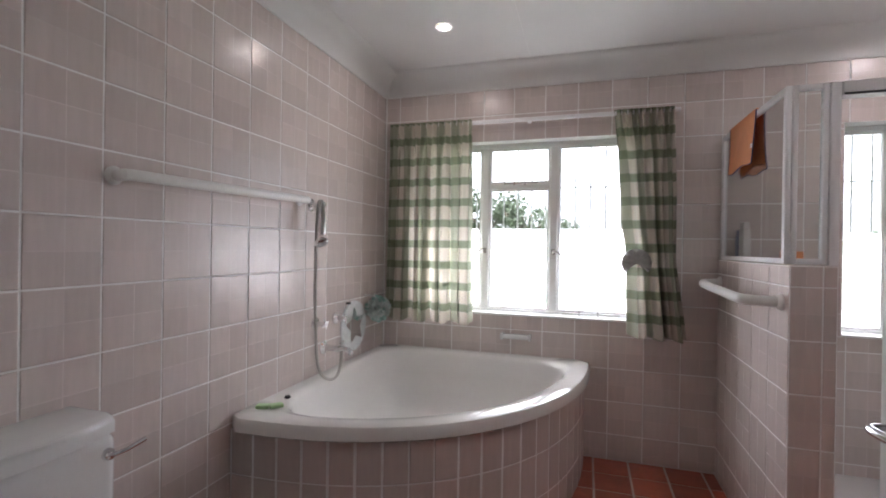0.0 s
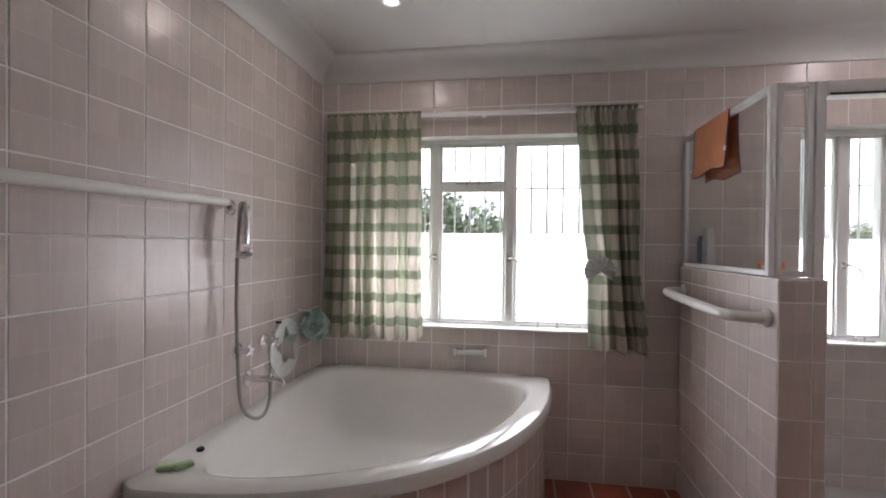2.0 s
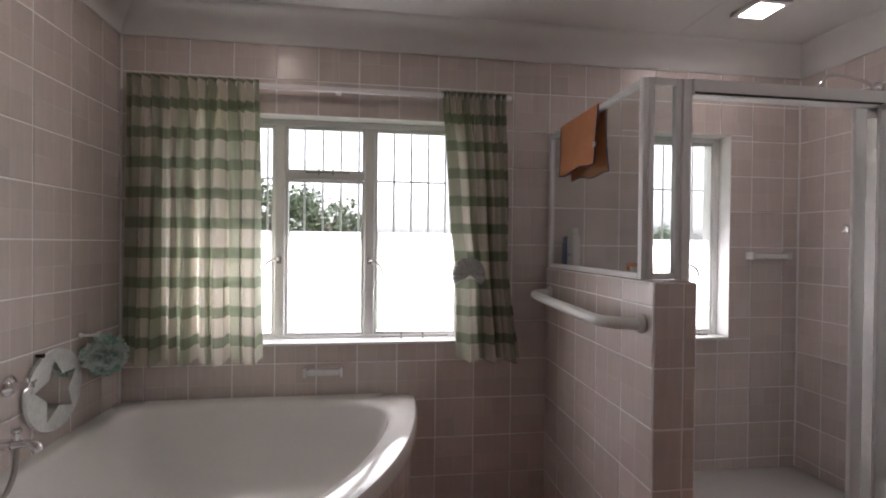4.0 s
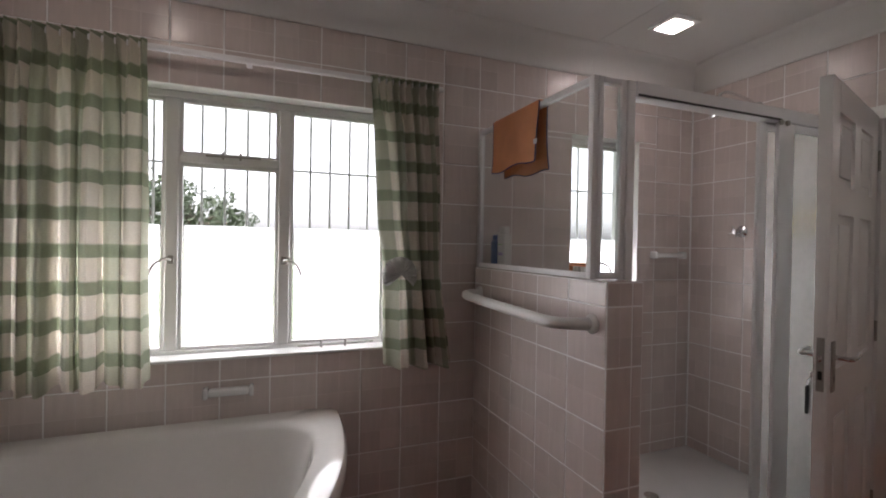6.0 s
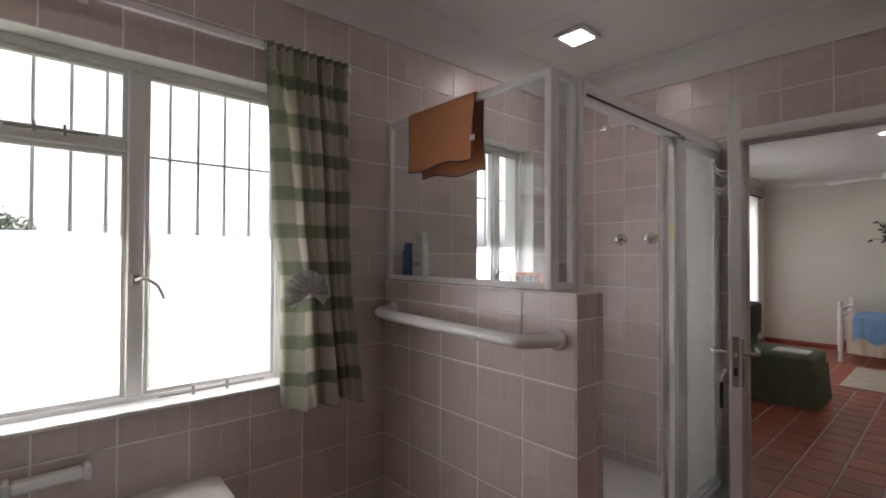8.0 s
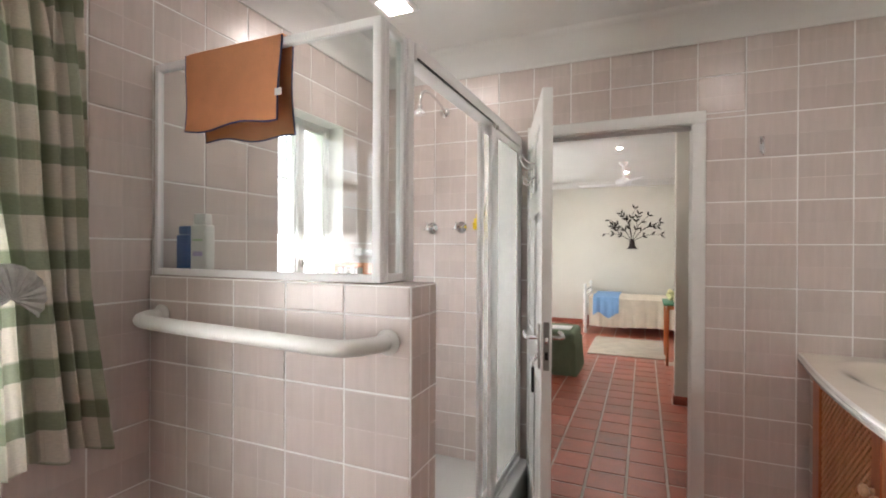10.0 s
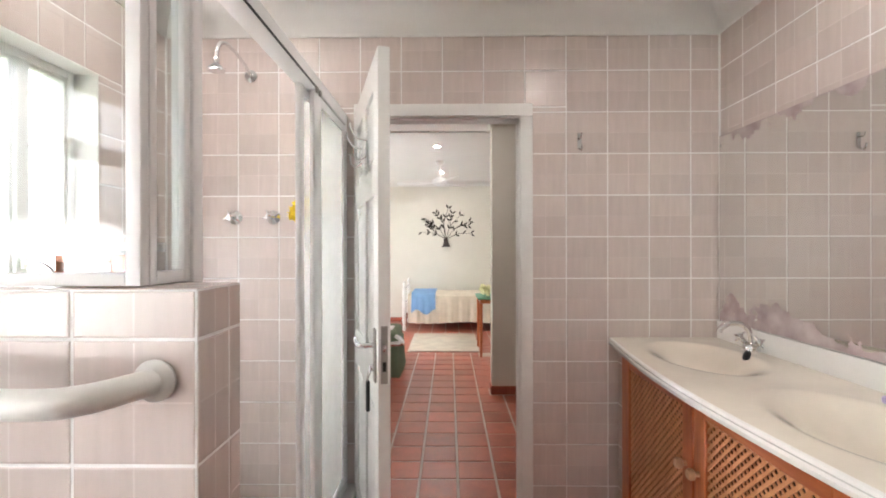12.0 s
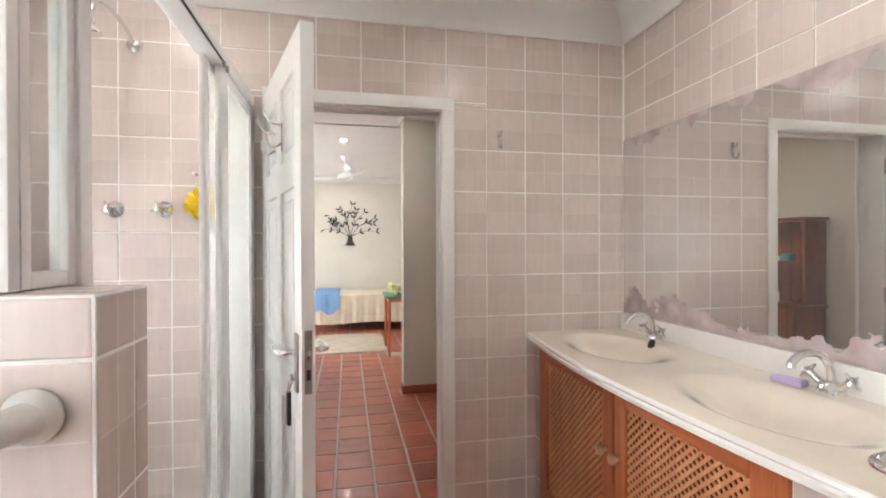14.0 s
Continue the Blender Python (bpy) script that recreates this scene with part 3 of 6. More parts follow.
CS = ZC - ZK
cornice("trim_north", (XA, YN, 0), (XE, YN, 0), (0, -1, 0), ZC, CS, CEIL)
cornice("trim_west", (XA, YS, 0), (XA, YN, 0), (1, 0, 0), ZC - 0.0015, CS, CEIL)
cornice("trim_east", (XE, YM, 0), (XE, YN, 0), (-1, 0, 0), ZC - 0.0015, CS, CEIL)
cornice("trim_south", (XV, YM, 0), (XE, YM, 0), (0, 1, 0), ZC, CS, CEIL)

# half-height wall of the shower
pony = wall("wall_shower", "y", XP0, XP1, YP, YN, 0, ZP - 0.004, [], GROUT, "half-height pink tiled shower wall")

# ---- setting: bedroom shell ----
BX, BN, BS, BZ = 9.6, 3.4, -0.7, 2.5
PW = 1.24                              # passage wall face
BWIN = (6.2, 9.0, 0.25, 2.2)
bfloor = solo("floor_bedroom", box(XE + 0.12, BX + 0.1, BS - 0.1, BN + 0.2, -0.12, -0.003), JOINT, "terracotta tiled bedroom floor with pale joints", kind="structure", smooth=False)
wall("wall_bedroom_north", "x", BN, BN + 0.2, XE + 0.12, BX + 0.1, 0, BZ, [BWIN], CREAM, "cream bedroom wall with a curtained window")
wall("wall_bedroom_east", "y", BX, BX + 0.1, BS, BN, 0, BZ, [], CREAM, "cream bedroom wall behind the bed")
wall("wall_bedroom_south", "x", BS - 0.1, BS, XE + 0.12, BX + 0.1, 0, BZ, [], CREAM, "plain cream bedroom wall")
wall("wall_bedroom_partition", "y", 5.45, 5.60, BS, PW, 0, BZ, [], CREAM, "cream partition wall beyond the doorway")
wall("wall_bedroom_infill", "y", XE, XE + 0.12, YN + 0.22, BN + 0.2, 0, BZ, [], CREAM, "plain cream wall end")
skin = wall("wall_bedroom_door", "y", XE + 0.12, XE + 0.128, BS, BN, 0, BZ, [(DOOR[0], DOOR[1], 0, DOOR[3])], CREAM, "cream plaster round the doorway")
bceil = box(XE + 0.12, BX + 0.1, BS - 0.1, BN + 0.2, BZ, BZ + 0.12)
box(6.06, 6.10, BS, BN, BZ - 0.012, BZ - 0.0005, into=bceil)
solo("ceiling_bedroom", bceil, CEIL, "white bedroom ceiling with a cover strip", kind="structure", smooth=False)
cornice("trim_bedroom_east", (BX, BS, 0), (BX, BN, 0), (-1, 0, 0), BZ, 0.09, CEIL)
cornice("trim_bedroom_north", (XE + 0.128, BN, 0), (BX, BN, 0), (0, -1, 0), BZ - 0.0015, 0.09, CEIL)
cornice("trim_partition", (5.45, BS, 0), (5.45, PW, 0), (-1, 0, 0), BZ - 0.0015, 0.09, CEIL)
cornice("trim_partition_end", (5.45 - 0.09, PW, 0), (5.60 + 0.09, PW, 0), (0, 1, 0), BZ - 0.003, 0.088, CEIL)
cornice("trim_return", (5.60, BS, 0), (5.60, PW, 0), (1, 0, 0), BZ, 0.09, CEIL)
for nm, b in (("baseboard_partition", (5.436, 5.45, BS, PW + 0.014)), ("baseboard_end", (5.45, 5.614, PW, PW + 0.014)),
              ("baseboard_bedroom_east", (BX - 0.014, BX, BS, BN)), ("baseboard_bedroom_north", (XE + 0.13, BX - 0.014, BN - 0.014, BN))):
    solo(nm, box(*b, 0, 0.075, 0.003), TERRA, "terracotta tile skirting", kind="structure")

# ---- outdoors ----
solo("ground", box(-900, 900, -900, 900, -0.6, -0.3), GRASS, "dry green lawn outside the windows", kind="structure", smooth=False)


def tree(at, height, spread, seed):
    rng = random.Random(seed)
    root = thing("tree", at, "dense dark green bushy tree beyond the garden", "tree", "trees beyond the garden")
    at = Vector(at)
    tr = bmesh.new()
    tube(swing([at, at + Vector((0.1, 0, height * 0.3)), at + Vector((-0.1, 0.1, height * 0.7))], 4), 0.2, 8, into=tr, radii=None)
    for k in range(6):
        a = k * 1.05 + rng.random()
        e = at + Vector((math.cos(a) * spread * 0.6, math.sin(a) * spread * 0.6, height * rng.uniform(0.5, 0.8)))
        tube([at + Vector((0, 0, height * 0.3)), (at + e) / 2 + Vector((0, 0, height * 0.25)), e], 0.07, 6, into=tr)
    part("trunk", tr, BARK, root)
    verts, faces = [], []
    lumps = [(Vector((rng.uniform(-1, 1) * spread * 0.75, rng.uniform(-1, 1) * spread * 0.75, height * rng.uniform(0.3, 0.85))), rng.uniform(0.22, 0.42) * spread) for _ in range(16)]
    for c, r in lumps:
        for _ in range(130):
            d = Vector((rng.gauss(0, 1), rng.gauss(0, 1), rng.gauss(0, 0.8))).normalized() * r * rng.uniform(0.6, 1.05)
            p = c + d
            u = Vector((rng.gauss(0, 1), rng.gauss(0, 1), rng.gauss(0, 1))).normalized()
            v = u.orthogonal().normalized()
            s = rng.uniform(0.06, 0.13) * spread * 0.5
            i = len(verts)
            verts += [p - u * s, p + v * s * 0.6, p + u * s, p - v * s * 0.6]
            faces.append((i, i + 1, i + 2, i + 3))
    me = bpy.data.meshes.new("crown")
    me.from_pydata(verts, [], faces)
    me.materials.append(LEAF)
    crown = new("crown", me)
    crown.parent = root
    return root


for k, (tx, ty, th, sp) in enumerate(((-5.6, 32, 6.2, 3.0), (-2.8, 31, 5.2, 2.6), (-9.2, 33, 6.6, 3.2), (-13.5, 34, 6.6, 3.4), (-0.9, 32, 3.9, 1.9), (4.0, 40, 2.6, 1.6),
                                      (7.0, 41, 2.7, 1.7), (10.0, 39, 2.9, 1.8), (14.0, 40, 3.0, 2.0), (19.0, 36, 3.4, 2.2), (24.0, 35, 3.6, 2.2))):
    tree((tx, ty, -0.3), th, sp, k + 3)


# ---- windows ----
def casement(name, opening, verticals, transoms, film, label, stay=True):
    """Steel window: outer frame, glazing bars, clear and film-covered panes, sill and burglar bars."""
    x0, x1, z0, z1 = opening
    y = YN + 0.11
    root = thing(name, ((x0 + x1) / 2, y, z0), label, "window")
    root["kind"] = "structure"
    f = 0.03
    for b in ((x0, x0 + f, z0 + 0.012, z1), (x1 - f, x1, z0 + 0.012, z1), (x0 + f, x1 - f, z0 + 0.012, z0 + 0.03), (x0 + f, x1 - f, z1 - f, z1)):
        part("window_frame", box(b[0], b[1], y - 0.02, y + 0.03, b[2], b[3], 0.004, 1), GLOSS, root)
    edges = [x0 + f] + [v for v in verticals] + [x1 - f]
    half = 0.026
    for v in verticals:
        part("mullion", box(v - half, v + half, y - 0.024, y + 0.03, z0 + 0.03, z1 - f, 0.005, 1), GLOSS, root)
    for i in range(len(edges) - 1):
        a = edges[i] + (half if i else 0)
        b = edges[i + 1] - (half if i < len(edges) - 2 else 0)
        cuts = [z0 + 0.03] + [z for k, z in transoms if k == i] + [z1 - f]
        for c in range(len(cuts) - 1):
            lo = cuts[c] + (0.018 if c else 0)
            hi = cuts[c + 1] - (0.018 if c < len(cuts) - 2 else 0)
            if c:
                part("transom", box(a, b, y - 0.022, y + 0.03, cuts[c] - 0.018, cuts[c] + 0.018, 0.005, 1), GLOSS, root)
            sash = bmesh.new()
            s = 0.014
            for q in ((a, a + s, lo, hi), (b - s, b, lo, hi), (a + s, b - s, lo, lo + s), (a + s, b - s, hi - s, hi)):
                box(q[0], q[1], y - 0.012, y + 0.016, q[2], q[3], 0.002, 1, into=sash)
            part("sash", sash, GLOSS, root)
            if lo < film < hi:
                part("pane", box(a + s, b - s, y, y + 0.004, lo + s, film), GLASS, root, "clear glass behind frosted film")
                part("film", sheet(a + s + 0.006, b - s - 0.006, y - 0.003, lo + s + 0.008, film - 0.004), FILM, root, "white frosted privacy film")
                part("pane", box(a + s, b - s, y, y + 0.004, film, hi - s), GLASS, root)
            else:
                part("pane", box(a + s, b - s, y, y + 0.004, lo + s, hi - s), GLASS, root)
    part("window_sill", box(x0 + 0.001, x1 - 0.001, YN - 0.012, y - 0.02, z0 + 0.001, z0 + 0.012, 0.003, 1), GLOSS, root)
    bars = thing("burglar_bars", ((x0 + x1) / 2, YN + 0.27, z0), "pale painted steel burglar bars outside the window", "window bars")
    k = x0 - 0.043
    while k < x1 + 0.04:
        part("bar", tube([(k, YN + 0.27, z0 - 0.05), (k, YN + 0.27, z1 + 0.05)], 0.006, 6), BAR, bars)
        k += 0.098
    for z in (z0 + 0.3, 1.705):
        part("rail", box(x0 - 0.05, x1 + 0.05, YN + 0.262, YN + 0.278, z - 0.004, z + 0.004), BAR, bars)
    for fx in (x0 - 0.045, x1 + 0.045):
        part("fixing", tube([(fx, YN + 0.22, 1.705), (fx, YN + 0.264, 1.705)], 0.008, 8), BAR, bars)
    return root


FILM_Z = 1.418
w1 = casement("window_1", WIN, (0.650, 1.104), [(1, 1.70)], FILM_Z, "white steel casement window with frosted lower panes")
w2 = casement("window_2", SWIN, (2.885,), [], 1.40, "narrow white steel window with frosted lower panes")


def fastener(parent, at, sign):
    """Curved casement fastener on its back plate."""
    x, y, z = at
    part("handle", tube(swing([(x, y - 0.01, z), (x + sign * 0.02, y - 0.035, z + 0.004), (x + sign * 0.055, y - 0.05, z - 0.02), (x + sign * 0.075, y - 0.05, z - 0.065)]), 0.006, 8,
         radii=None), STEEL, parent, "dull steel casement handle")
    part("handle_plate", box(x - 0.012, x + 0.012, y - 0.012, y, z - 0.018, z + 0.018, 0.003), STEEL, parent)


fastener(w1, (1.104, YN + 0.086, 1.262), 1)
fastener(w1, (0.650, YN + 0.086, 1.265), -1)
fastener(w2, (2.885, YN + 0.086, 1.25), 1)


def stay(parent, x0, x1, y, z):
    bm = tube([(x0, y, z), (x1, y, z + 0.004)], 0.005, 6)
    for k in (0.3, 0.62):
        xx = x0 + (x1 - x0) * k
        tube([(xx, y, z - 0.012), (xx, y, z + 0.022)], 0.005, 6, into=bm)
    part("stay", bm, STEEL, parent, "dull steel peg stay")


stay(w1, 0.78, 1.00, YN + 0.07, 1.715)
stay(w1, 1.17, 1.52, YN + 0.06, 0.868)
stay(w2, 2.90, 3.03, YN + 0.06, 0.848)

# bedroom window
bw = thing("window_3", (7.6, BN + 0.1, 0.25), "bright bedroom window behind sheer curtains", "window")
bw["kind"] = "structure"
for b in ((6.2, 6.24, 0.25, 2.2), (8.96, 9.0, 0.25, 2.2), (6.24, 8.96, 0.25, 0.29), (6.24, 8.96, 2.16, 2.2), (7.58, 7.62, 0.29, 2.16)):
    part("window_frame", box(b[0], b[1], BN + 0.08, BN + 0.12, b[2], b[3], 0.004, 1), GLOSS, bw)
for a, b in ((6.24, 7.58), (7.62, 8.96)):
    part("pane", box(a, b, BN + 0.095, BN + 0.1, 0.29, 2.16), GLASS, bw)


# ---- curtains ----
def curtain(name, left, right, top, bottom, folds, depth, y, material, label, rise, seed, cloth=2.0, header=0.09):
    """Gathered cloth with thickness: left and right give its edges at each height."""
    rng = random.Random(seed)
    nu, nv = folds * 22, 48
    waves = [(folds * f * rng.uniform(0.9, 1.1), rng.uniform(0, 6.28), w, rng.uniform(-0.8, 0.8)) for f, w in ((0.6, 0.45), (1.25, 0.80), (2.3, 0.42))]
    pleats = round(folds * 2.0)
    bm = bmesh.new()
    uv = bm.loops.layers.uv.new("cloth")
    grid = []
    for j in range(nv + 1):
        z = top + (bottom - top) * (j / nv) ** 1.15
        drop = (top - z) / (top - bottom)
        band = math.exp(-((top - z - header) / 0.02) ** 2)             # stitched line under the heading
        heading = math.exp(-max(0.0, top - z - header) / 0.16)
        row = []
        for i in range(nu + 1):
            s = i / nu
            big = sum(w * math.sin(2 * math.pi * f * s + ph + slip * drop * 2.2) for f, ph, w, slip in waves)
            pinch = math.sin(2 * math.pi * pleats * s + 0.5 * math.sin(9 * s + seed))
            sharp = pinch * abs(pinch) ** 0.5
            off = depth * (0.6 * sharp * heading * (1 - 0.55 * band) + big * (1 - heading) * (0.55 + 0.45 * drop))
            x = left(z) + (right(z) - left(z)) * s + 0.35 * depth * math.cos(2 * math.pi * waves[1][0] * s + waves[1][1] + 1.0) * (1 - heading) * (1 if 0.02 < s < 0.98 else 0)
            zz = z + 0.008 * math.sin(2 * math.pi * waves[0][0] * s + 1.3) * drop + (0.006 * pinch if j == 0 else 0)
            row.append((bm.verts.new((x, y + off, zz)), s))
        grid.append(row)
    width = right(top) - left(top)
    for j in range(nv):
        for i in range(nu):
            q = [grid[j][i], grid[j + 1][i], grid[j + 1][i + 1], grid[j][i + 1]]
            f = bm.faces.new([v for v, _ in q])
            for loop, (v, s) in zip(f.loops, q):
                loop[uv].uv = (s * width * cloth, v.co.z - rise)
    ob = solo(name, bm, material, label, "curtain", base=((left(bottom) + right(bottom)) / 2, y, bottom))
    return ob


def line(pairs):
    zs = [z for z, _ in pairs][::-1]
    xs = [x for _, x in pairs][::-1]
    return lambda z: float(np.interp(z, zs, xs))


curtain("curtain", line([(2.11, 0.02), (0.78, 0.0)]), line([(2.11, 0.59), (1.2, 0.595), (0.78, 0.605)]), 2.115, 0.79, 7, 0.050, 2.905, CLOTH,
        "green and cream check curtain hanging beside the window", 0.045, 4, 1.25)
curtain("curtain", line([(2.10, 1.458), (1.86, 1.483), (1.44, 1.512), (1.24, 1.545), (1.05, 1.545), (0.76, 1.552)]), line([(2.10, 1.785), (1.6, 1.80), (1.22, 1.80), (0.76, 1.865)]), 2.115, 0.775, 5, 0.046, 2.915, CLOTH,
        "green and cream check curtain held back by a shell tieback", 0.038, 9, 1.5)
rod = thing("curtain_rail", (0.95, YN - 0.06, 2.10), "white metal curtain rail above the window", "curtain rail")
part("rail", box(0.02, 1.82, YN - 0.072, YN - 0.050, 2.088, 2.112, 0.004), ALU, rod)
for x in (0.06, 0.95, 1.76):
    part("bracket", box(x - 0.012, x + 0.012, YN - 0.051, YN, 2.09, 2.11, 0.002), ALU, rod)

# scallop shell tieback
tie = thing("curtain_tieback", (1.59, 2.868, 1.15), "grey scallop shell curtain tieback", "tieback")
sh = bmesh.new()
ribs, rows = 66, 7
prev = None
for j in range(rows + 1):
    rr = 0.078 * j / rows
    ring = []
    for i in range(ribs + 1):
        a = radians(-40 + 260 * i / ribs)
        bulge = 0.026 * math.sqrt(max(0, 1 - (j / rows) ** 2)) + 0.0045 * math.cos(i / ribs * 2 * math.pi * 15) * (j / rows)
        ring.append(sh.verts.new((1.59 + rr * math.cos(a), 2.868 - bulge, 1.195 + rr * math.sin(a))))
    if prev:
        for i in range(ribs):
            sh.faces.new((prev[i], ring[i], ring[i + 1], prev[i + 1]))
    prev = ring
bmesh.ops.remove_doubles(sh, verts=sh.verts[:], dist=1e-5)
shell = part("shell", sh, SHELL, tie)
so = shell.modifiers.new("thickness", "SOLIDIFY"); so.thickness = 0.004; so.offset = 1
part("stem", tube([(1.59, 2.868, 1.195), (1.60, YN + 0.034, 1.195)], 0.008, 8), SHELL, tie)
shift(tie, -0.005, -0.038, 0.015)

# ---- corner bath ----
bath = thing("corner_bath", (0.7, 2.3, 0), "white corner bath with a curved pink tiled front", "bath")
NB, BA, BB, BE = 120, 1.402, 1.512, 2.35
BC = Vector((0.60, 2.42))


def outline_gauge(x, y, inset, left, back):
    a = max(0, (BC.x - x) / (BC.x - XA - left))
    b = max(0, (y - BC.y) / (YN - back - BC.y))
    c = (max(0, x - XA) / (BA - inset)) ** BE + (max(0, YN - y) / (BB - inset)) ** BE
    return a, b, c ** (1 / BE)


def bath_ring(inset, left, back, sharp):
    out = []
    for k in range(NB):
        d = Vector((math.cos(2 * math.pi * k / NB), math.sin(2 * math.pi * k / NB)))
        lo, hi = 0.0, 3.0
        for _ in range(36):
            mid = (lo + hi) / 2
            p = BC + d * mid
            g = sum(v ** sharp for v in outline_gauge(p.x, p.y, inset, left, back))
            lo, hi = (mid, hi) if g < 1 else (lo, mid)
        out.append(BC + d * lo)
    return out


def loft(rings):
    bm = bmesh.new()
    made = [[bm.verts.new((p.x, p.y, z)) for p in ring] for ring, z in rings]
    for a, b in zip(made, made[1:]):
        for k in range(len(a)):
            bm.faces.new((a[k], a[(k + 1) % len(a)], b[(k + 1) % len(a)], b[k]))
    return bm, made


outer = bath_ring(0.0, 0.003, 0.003, 60)
outer2 = bath_ring(0.012, 0.004, 0.004, 60)
lip = bath_ring(0.115, 0.062, 0.075, 7)
ctr = Vector((0.60, 2.33))
shrink = lambda ring, k: [ctr + (p - ctr) * k for p in ring]
bm, made = loft([(outer2, 0.532), (outer, 0.540), (outer, 0.572), (outer2, 0.590), (bath_ring(0.04, 0.01, 0.012, 40), 0.597), (bath_ring(0.09, 0.05, 0.06, 9), 0.594), (lip, 0.586),
                 (shrink(lip, 0.975), 0.565), (shrink(lip, 0.93), 0.45), (shrink(lip, 0.87), 0.33), (shrink(lip, 0.80), 0.26), (shrink(lip, 0.70), 0.225), (shrink(lip, 0.3), 0.212)])
bm.faces.new(made[-1])
part("tub", bm, ENAMEL, bath)
curve = []
for k in range(400):
    t = math.pi / 2 * k / 399
    c, s = math.cos(t), math.sin(t)
    r = ((c / (BA - 0.035)) ** BE + (s / (BB - 0.035)) ** BE) ** (-1 / BE)
    curve.append(Vector((XA + r * c, YN - r * s)))
ab = bmesh.new()
lowv = [ab.verts.new((p.x, p.y, 0)) for p in curve]
highv = [ab.verts.new((p.x, p.y, 0.535)) for p in curve]
for k in range(399):
    ab.faces.new((lowv[k], lowv[k + 1], highv[k + 1], highv[k]))
apron = part("apron", ab, GROUT, bath, "curved apron of narrow pink tiles")
part("overflow_cap", lathe([(0, 0), (0.012, 0), (0.014, 0.006), (0.010, 0.012), (0, 0.012)], (0.045, 1.76, 0.5965)), BLACK, bath, "black bath plug cap")
part("waste", lathe([(0.03, 0), (0.03, 0.004), (0.02, 0.003), (0, 0.002)], (0.62, 2.35, 0.2125)), CHROME, bath)
step = 0.101
acc, last = 0.0, 0
mids = []
for k in range(1, 400):
    acc += (curve[k] - curve[k - 1]).length
    if acc >= step:
        mids.append((curve[last], curve[k]))
        acc, last = 0.0, k
for a, b in mids:
    d = (b - a).normalized()
    n = Vector((-d.y, d.x))
    if n.dot((a + b) / 2 - Vector((XA, YN))) < 0:
        d = -d
        n = -n
    for z0, z1 in ((0.0, 0.155), (0.155, 0.355), (0.355, 0.533)):
        c = (a + b) / 2
        ob = new("tile", tile_mesh(step - 0.007, z1 - z0 - 0.006, 0.003, TILE))
        m = plane((c.x, c.y, (z0 + z1) / 2), (-d.x if Vector((d.x, d.y, 0)).cross(Vector((0, 0, 1))).to_2d().dot(n) < 0 else d.x, -d.y if Vector((d.x, d.y, 0)).cross(Vector((0, 0, 1))).to_2d().dot(n) < 0 else d.y, 0), (0, 0, 1))
        ob.matrix_basis = Matrix.Translation(-BASE[bath]) @ m
        ob.parent = apron
for k, (x, y, r) in enumerate(((0.03, 1.615, 20), (0.075, 1.64, 50))):
    sp = box(-0.028, 0.028, -0.018, 0.018, 0, 0.016, 0.005)
    bmesh.ops.transform(sp, matrix=pose(x, y, 0.5975, 0, 0, r), verts=sp.verts[:])
    solo("soap_bar", sp, GREEN_SOAP, "small pale green soap on the bath rim", "soap", base=(x, y, 0.597))


# ---- taps and showers ----
def cross_tap(parent, at, out, size=1.0, name="tap"):
    """Chrome wall tap: rosette, stem and four-armed handle."""
    at, out = Vector(at), Vector(out)
    t = part(name, lathe([(0.0, 0), (0.034 * size, 0), (0.034 * size, 0.006), (0.024 * size, 0.014), (0.014 * size, 0.02), (0.011 * size, 0.05), (0.014 * size, 0.055), (0.014 * size, 0.07), (0, 0.074)], at, out, 20), CHROME, parent)
    side = Vector((0, 0, 1)).cross(out).normalized()
    up = Vector((0, 0, 1)) if abs(out.z) < 0.5 else Vector((0, 1, 0))
    side = up.cross(out).normalized()
    bm = bmesh.new()
    c = at + out * 0.063
    for k in range(4):
        a = k * math.pi / 2 + 0.35
        d = side * math.cos(a) + up * math.sin(a)
        tube([c, c + d * 0.02 * size, c + d * 0.033 * size], 0.005, 8, into=bm, radii=[0.0045, 0.0055, 0.0035])
    part("handle", bm, CHROME, t)
    return t


mix = thing("bath_tap_set", (0.02, 2.15, 0.6), "chrome wall taps, spout and shower hose over the bath", "bath taps")
cross_tap(mix, (0.004, 2.075, 0.875), (1, 0, 0))
cross_tap(mix, (0.004, 2.285, 0.875), (1, 0, 0))
spout = part("spout", lathe([(0, 0), (0.037, 0), (0.037, 0.006), (0.026, 0.013), (0.017, 0.02), (0.016, 0.10)], (0.004, 2.16, 0.732), (1, 0, 0)), CHROME, mix)
part("nozzle", tube(swing([(0.09, 2.16, 0.732), (0.14, 2.163, 0.732), (0.165, 2.165, 0.722), (0.17, 2.166, 0.705)]), 0.014, 12), CHROME, spout)
part("diverter", lathe([(0.010, 0), (0.010, 0.02), (0.014, 0.024), (0.014, 0.034), (0, 0.036)], (0.115, 2.162, 0.745)), CHROME, spout)
part("bracket", lathe([(0, 0), (0.032, 0), (0.032, 0.008), (0.022, 0.014), (0.012, 0.02), (0.010, 0.05), (0.015, 0.054), (0.015, 0.082), (0, 0.084)], (0.004, 2.02, 1.495), (1, 0, 0)), CHROME, mix)
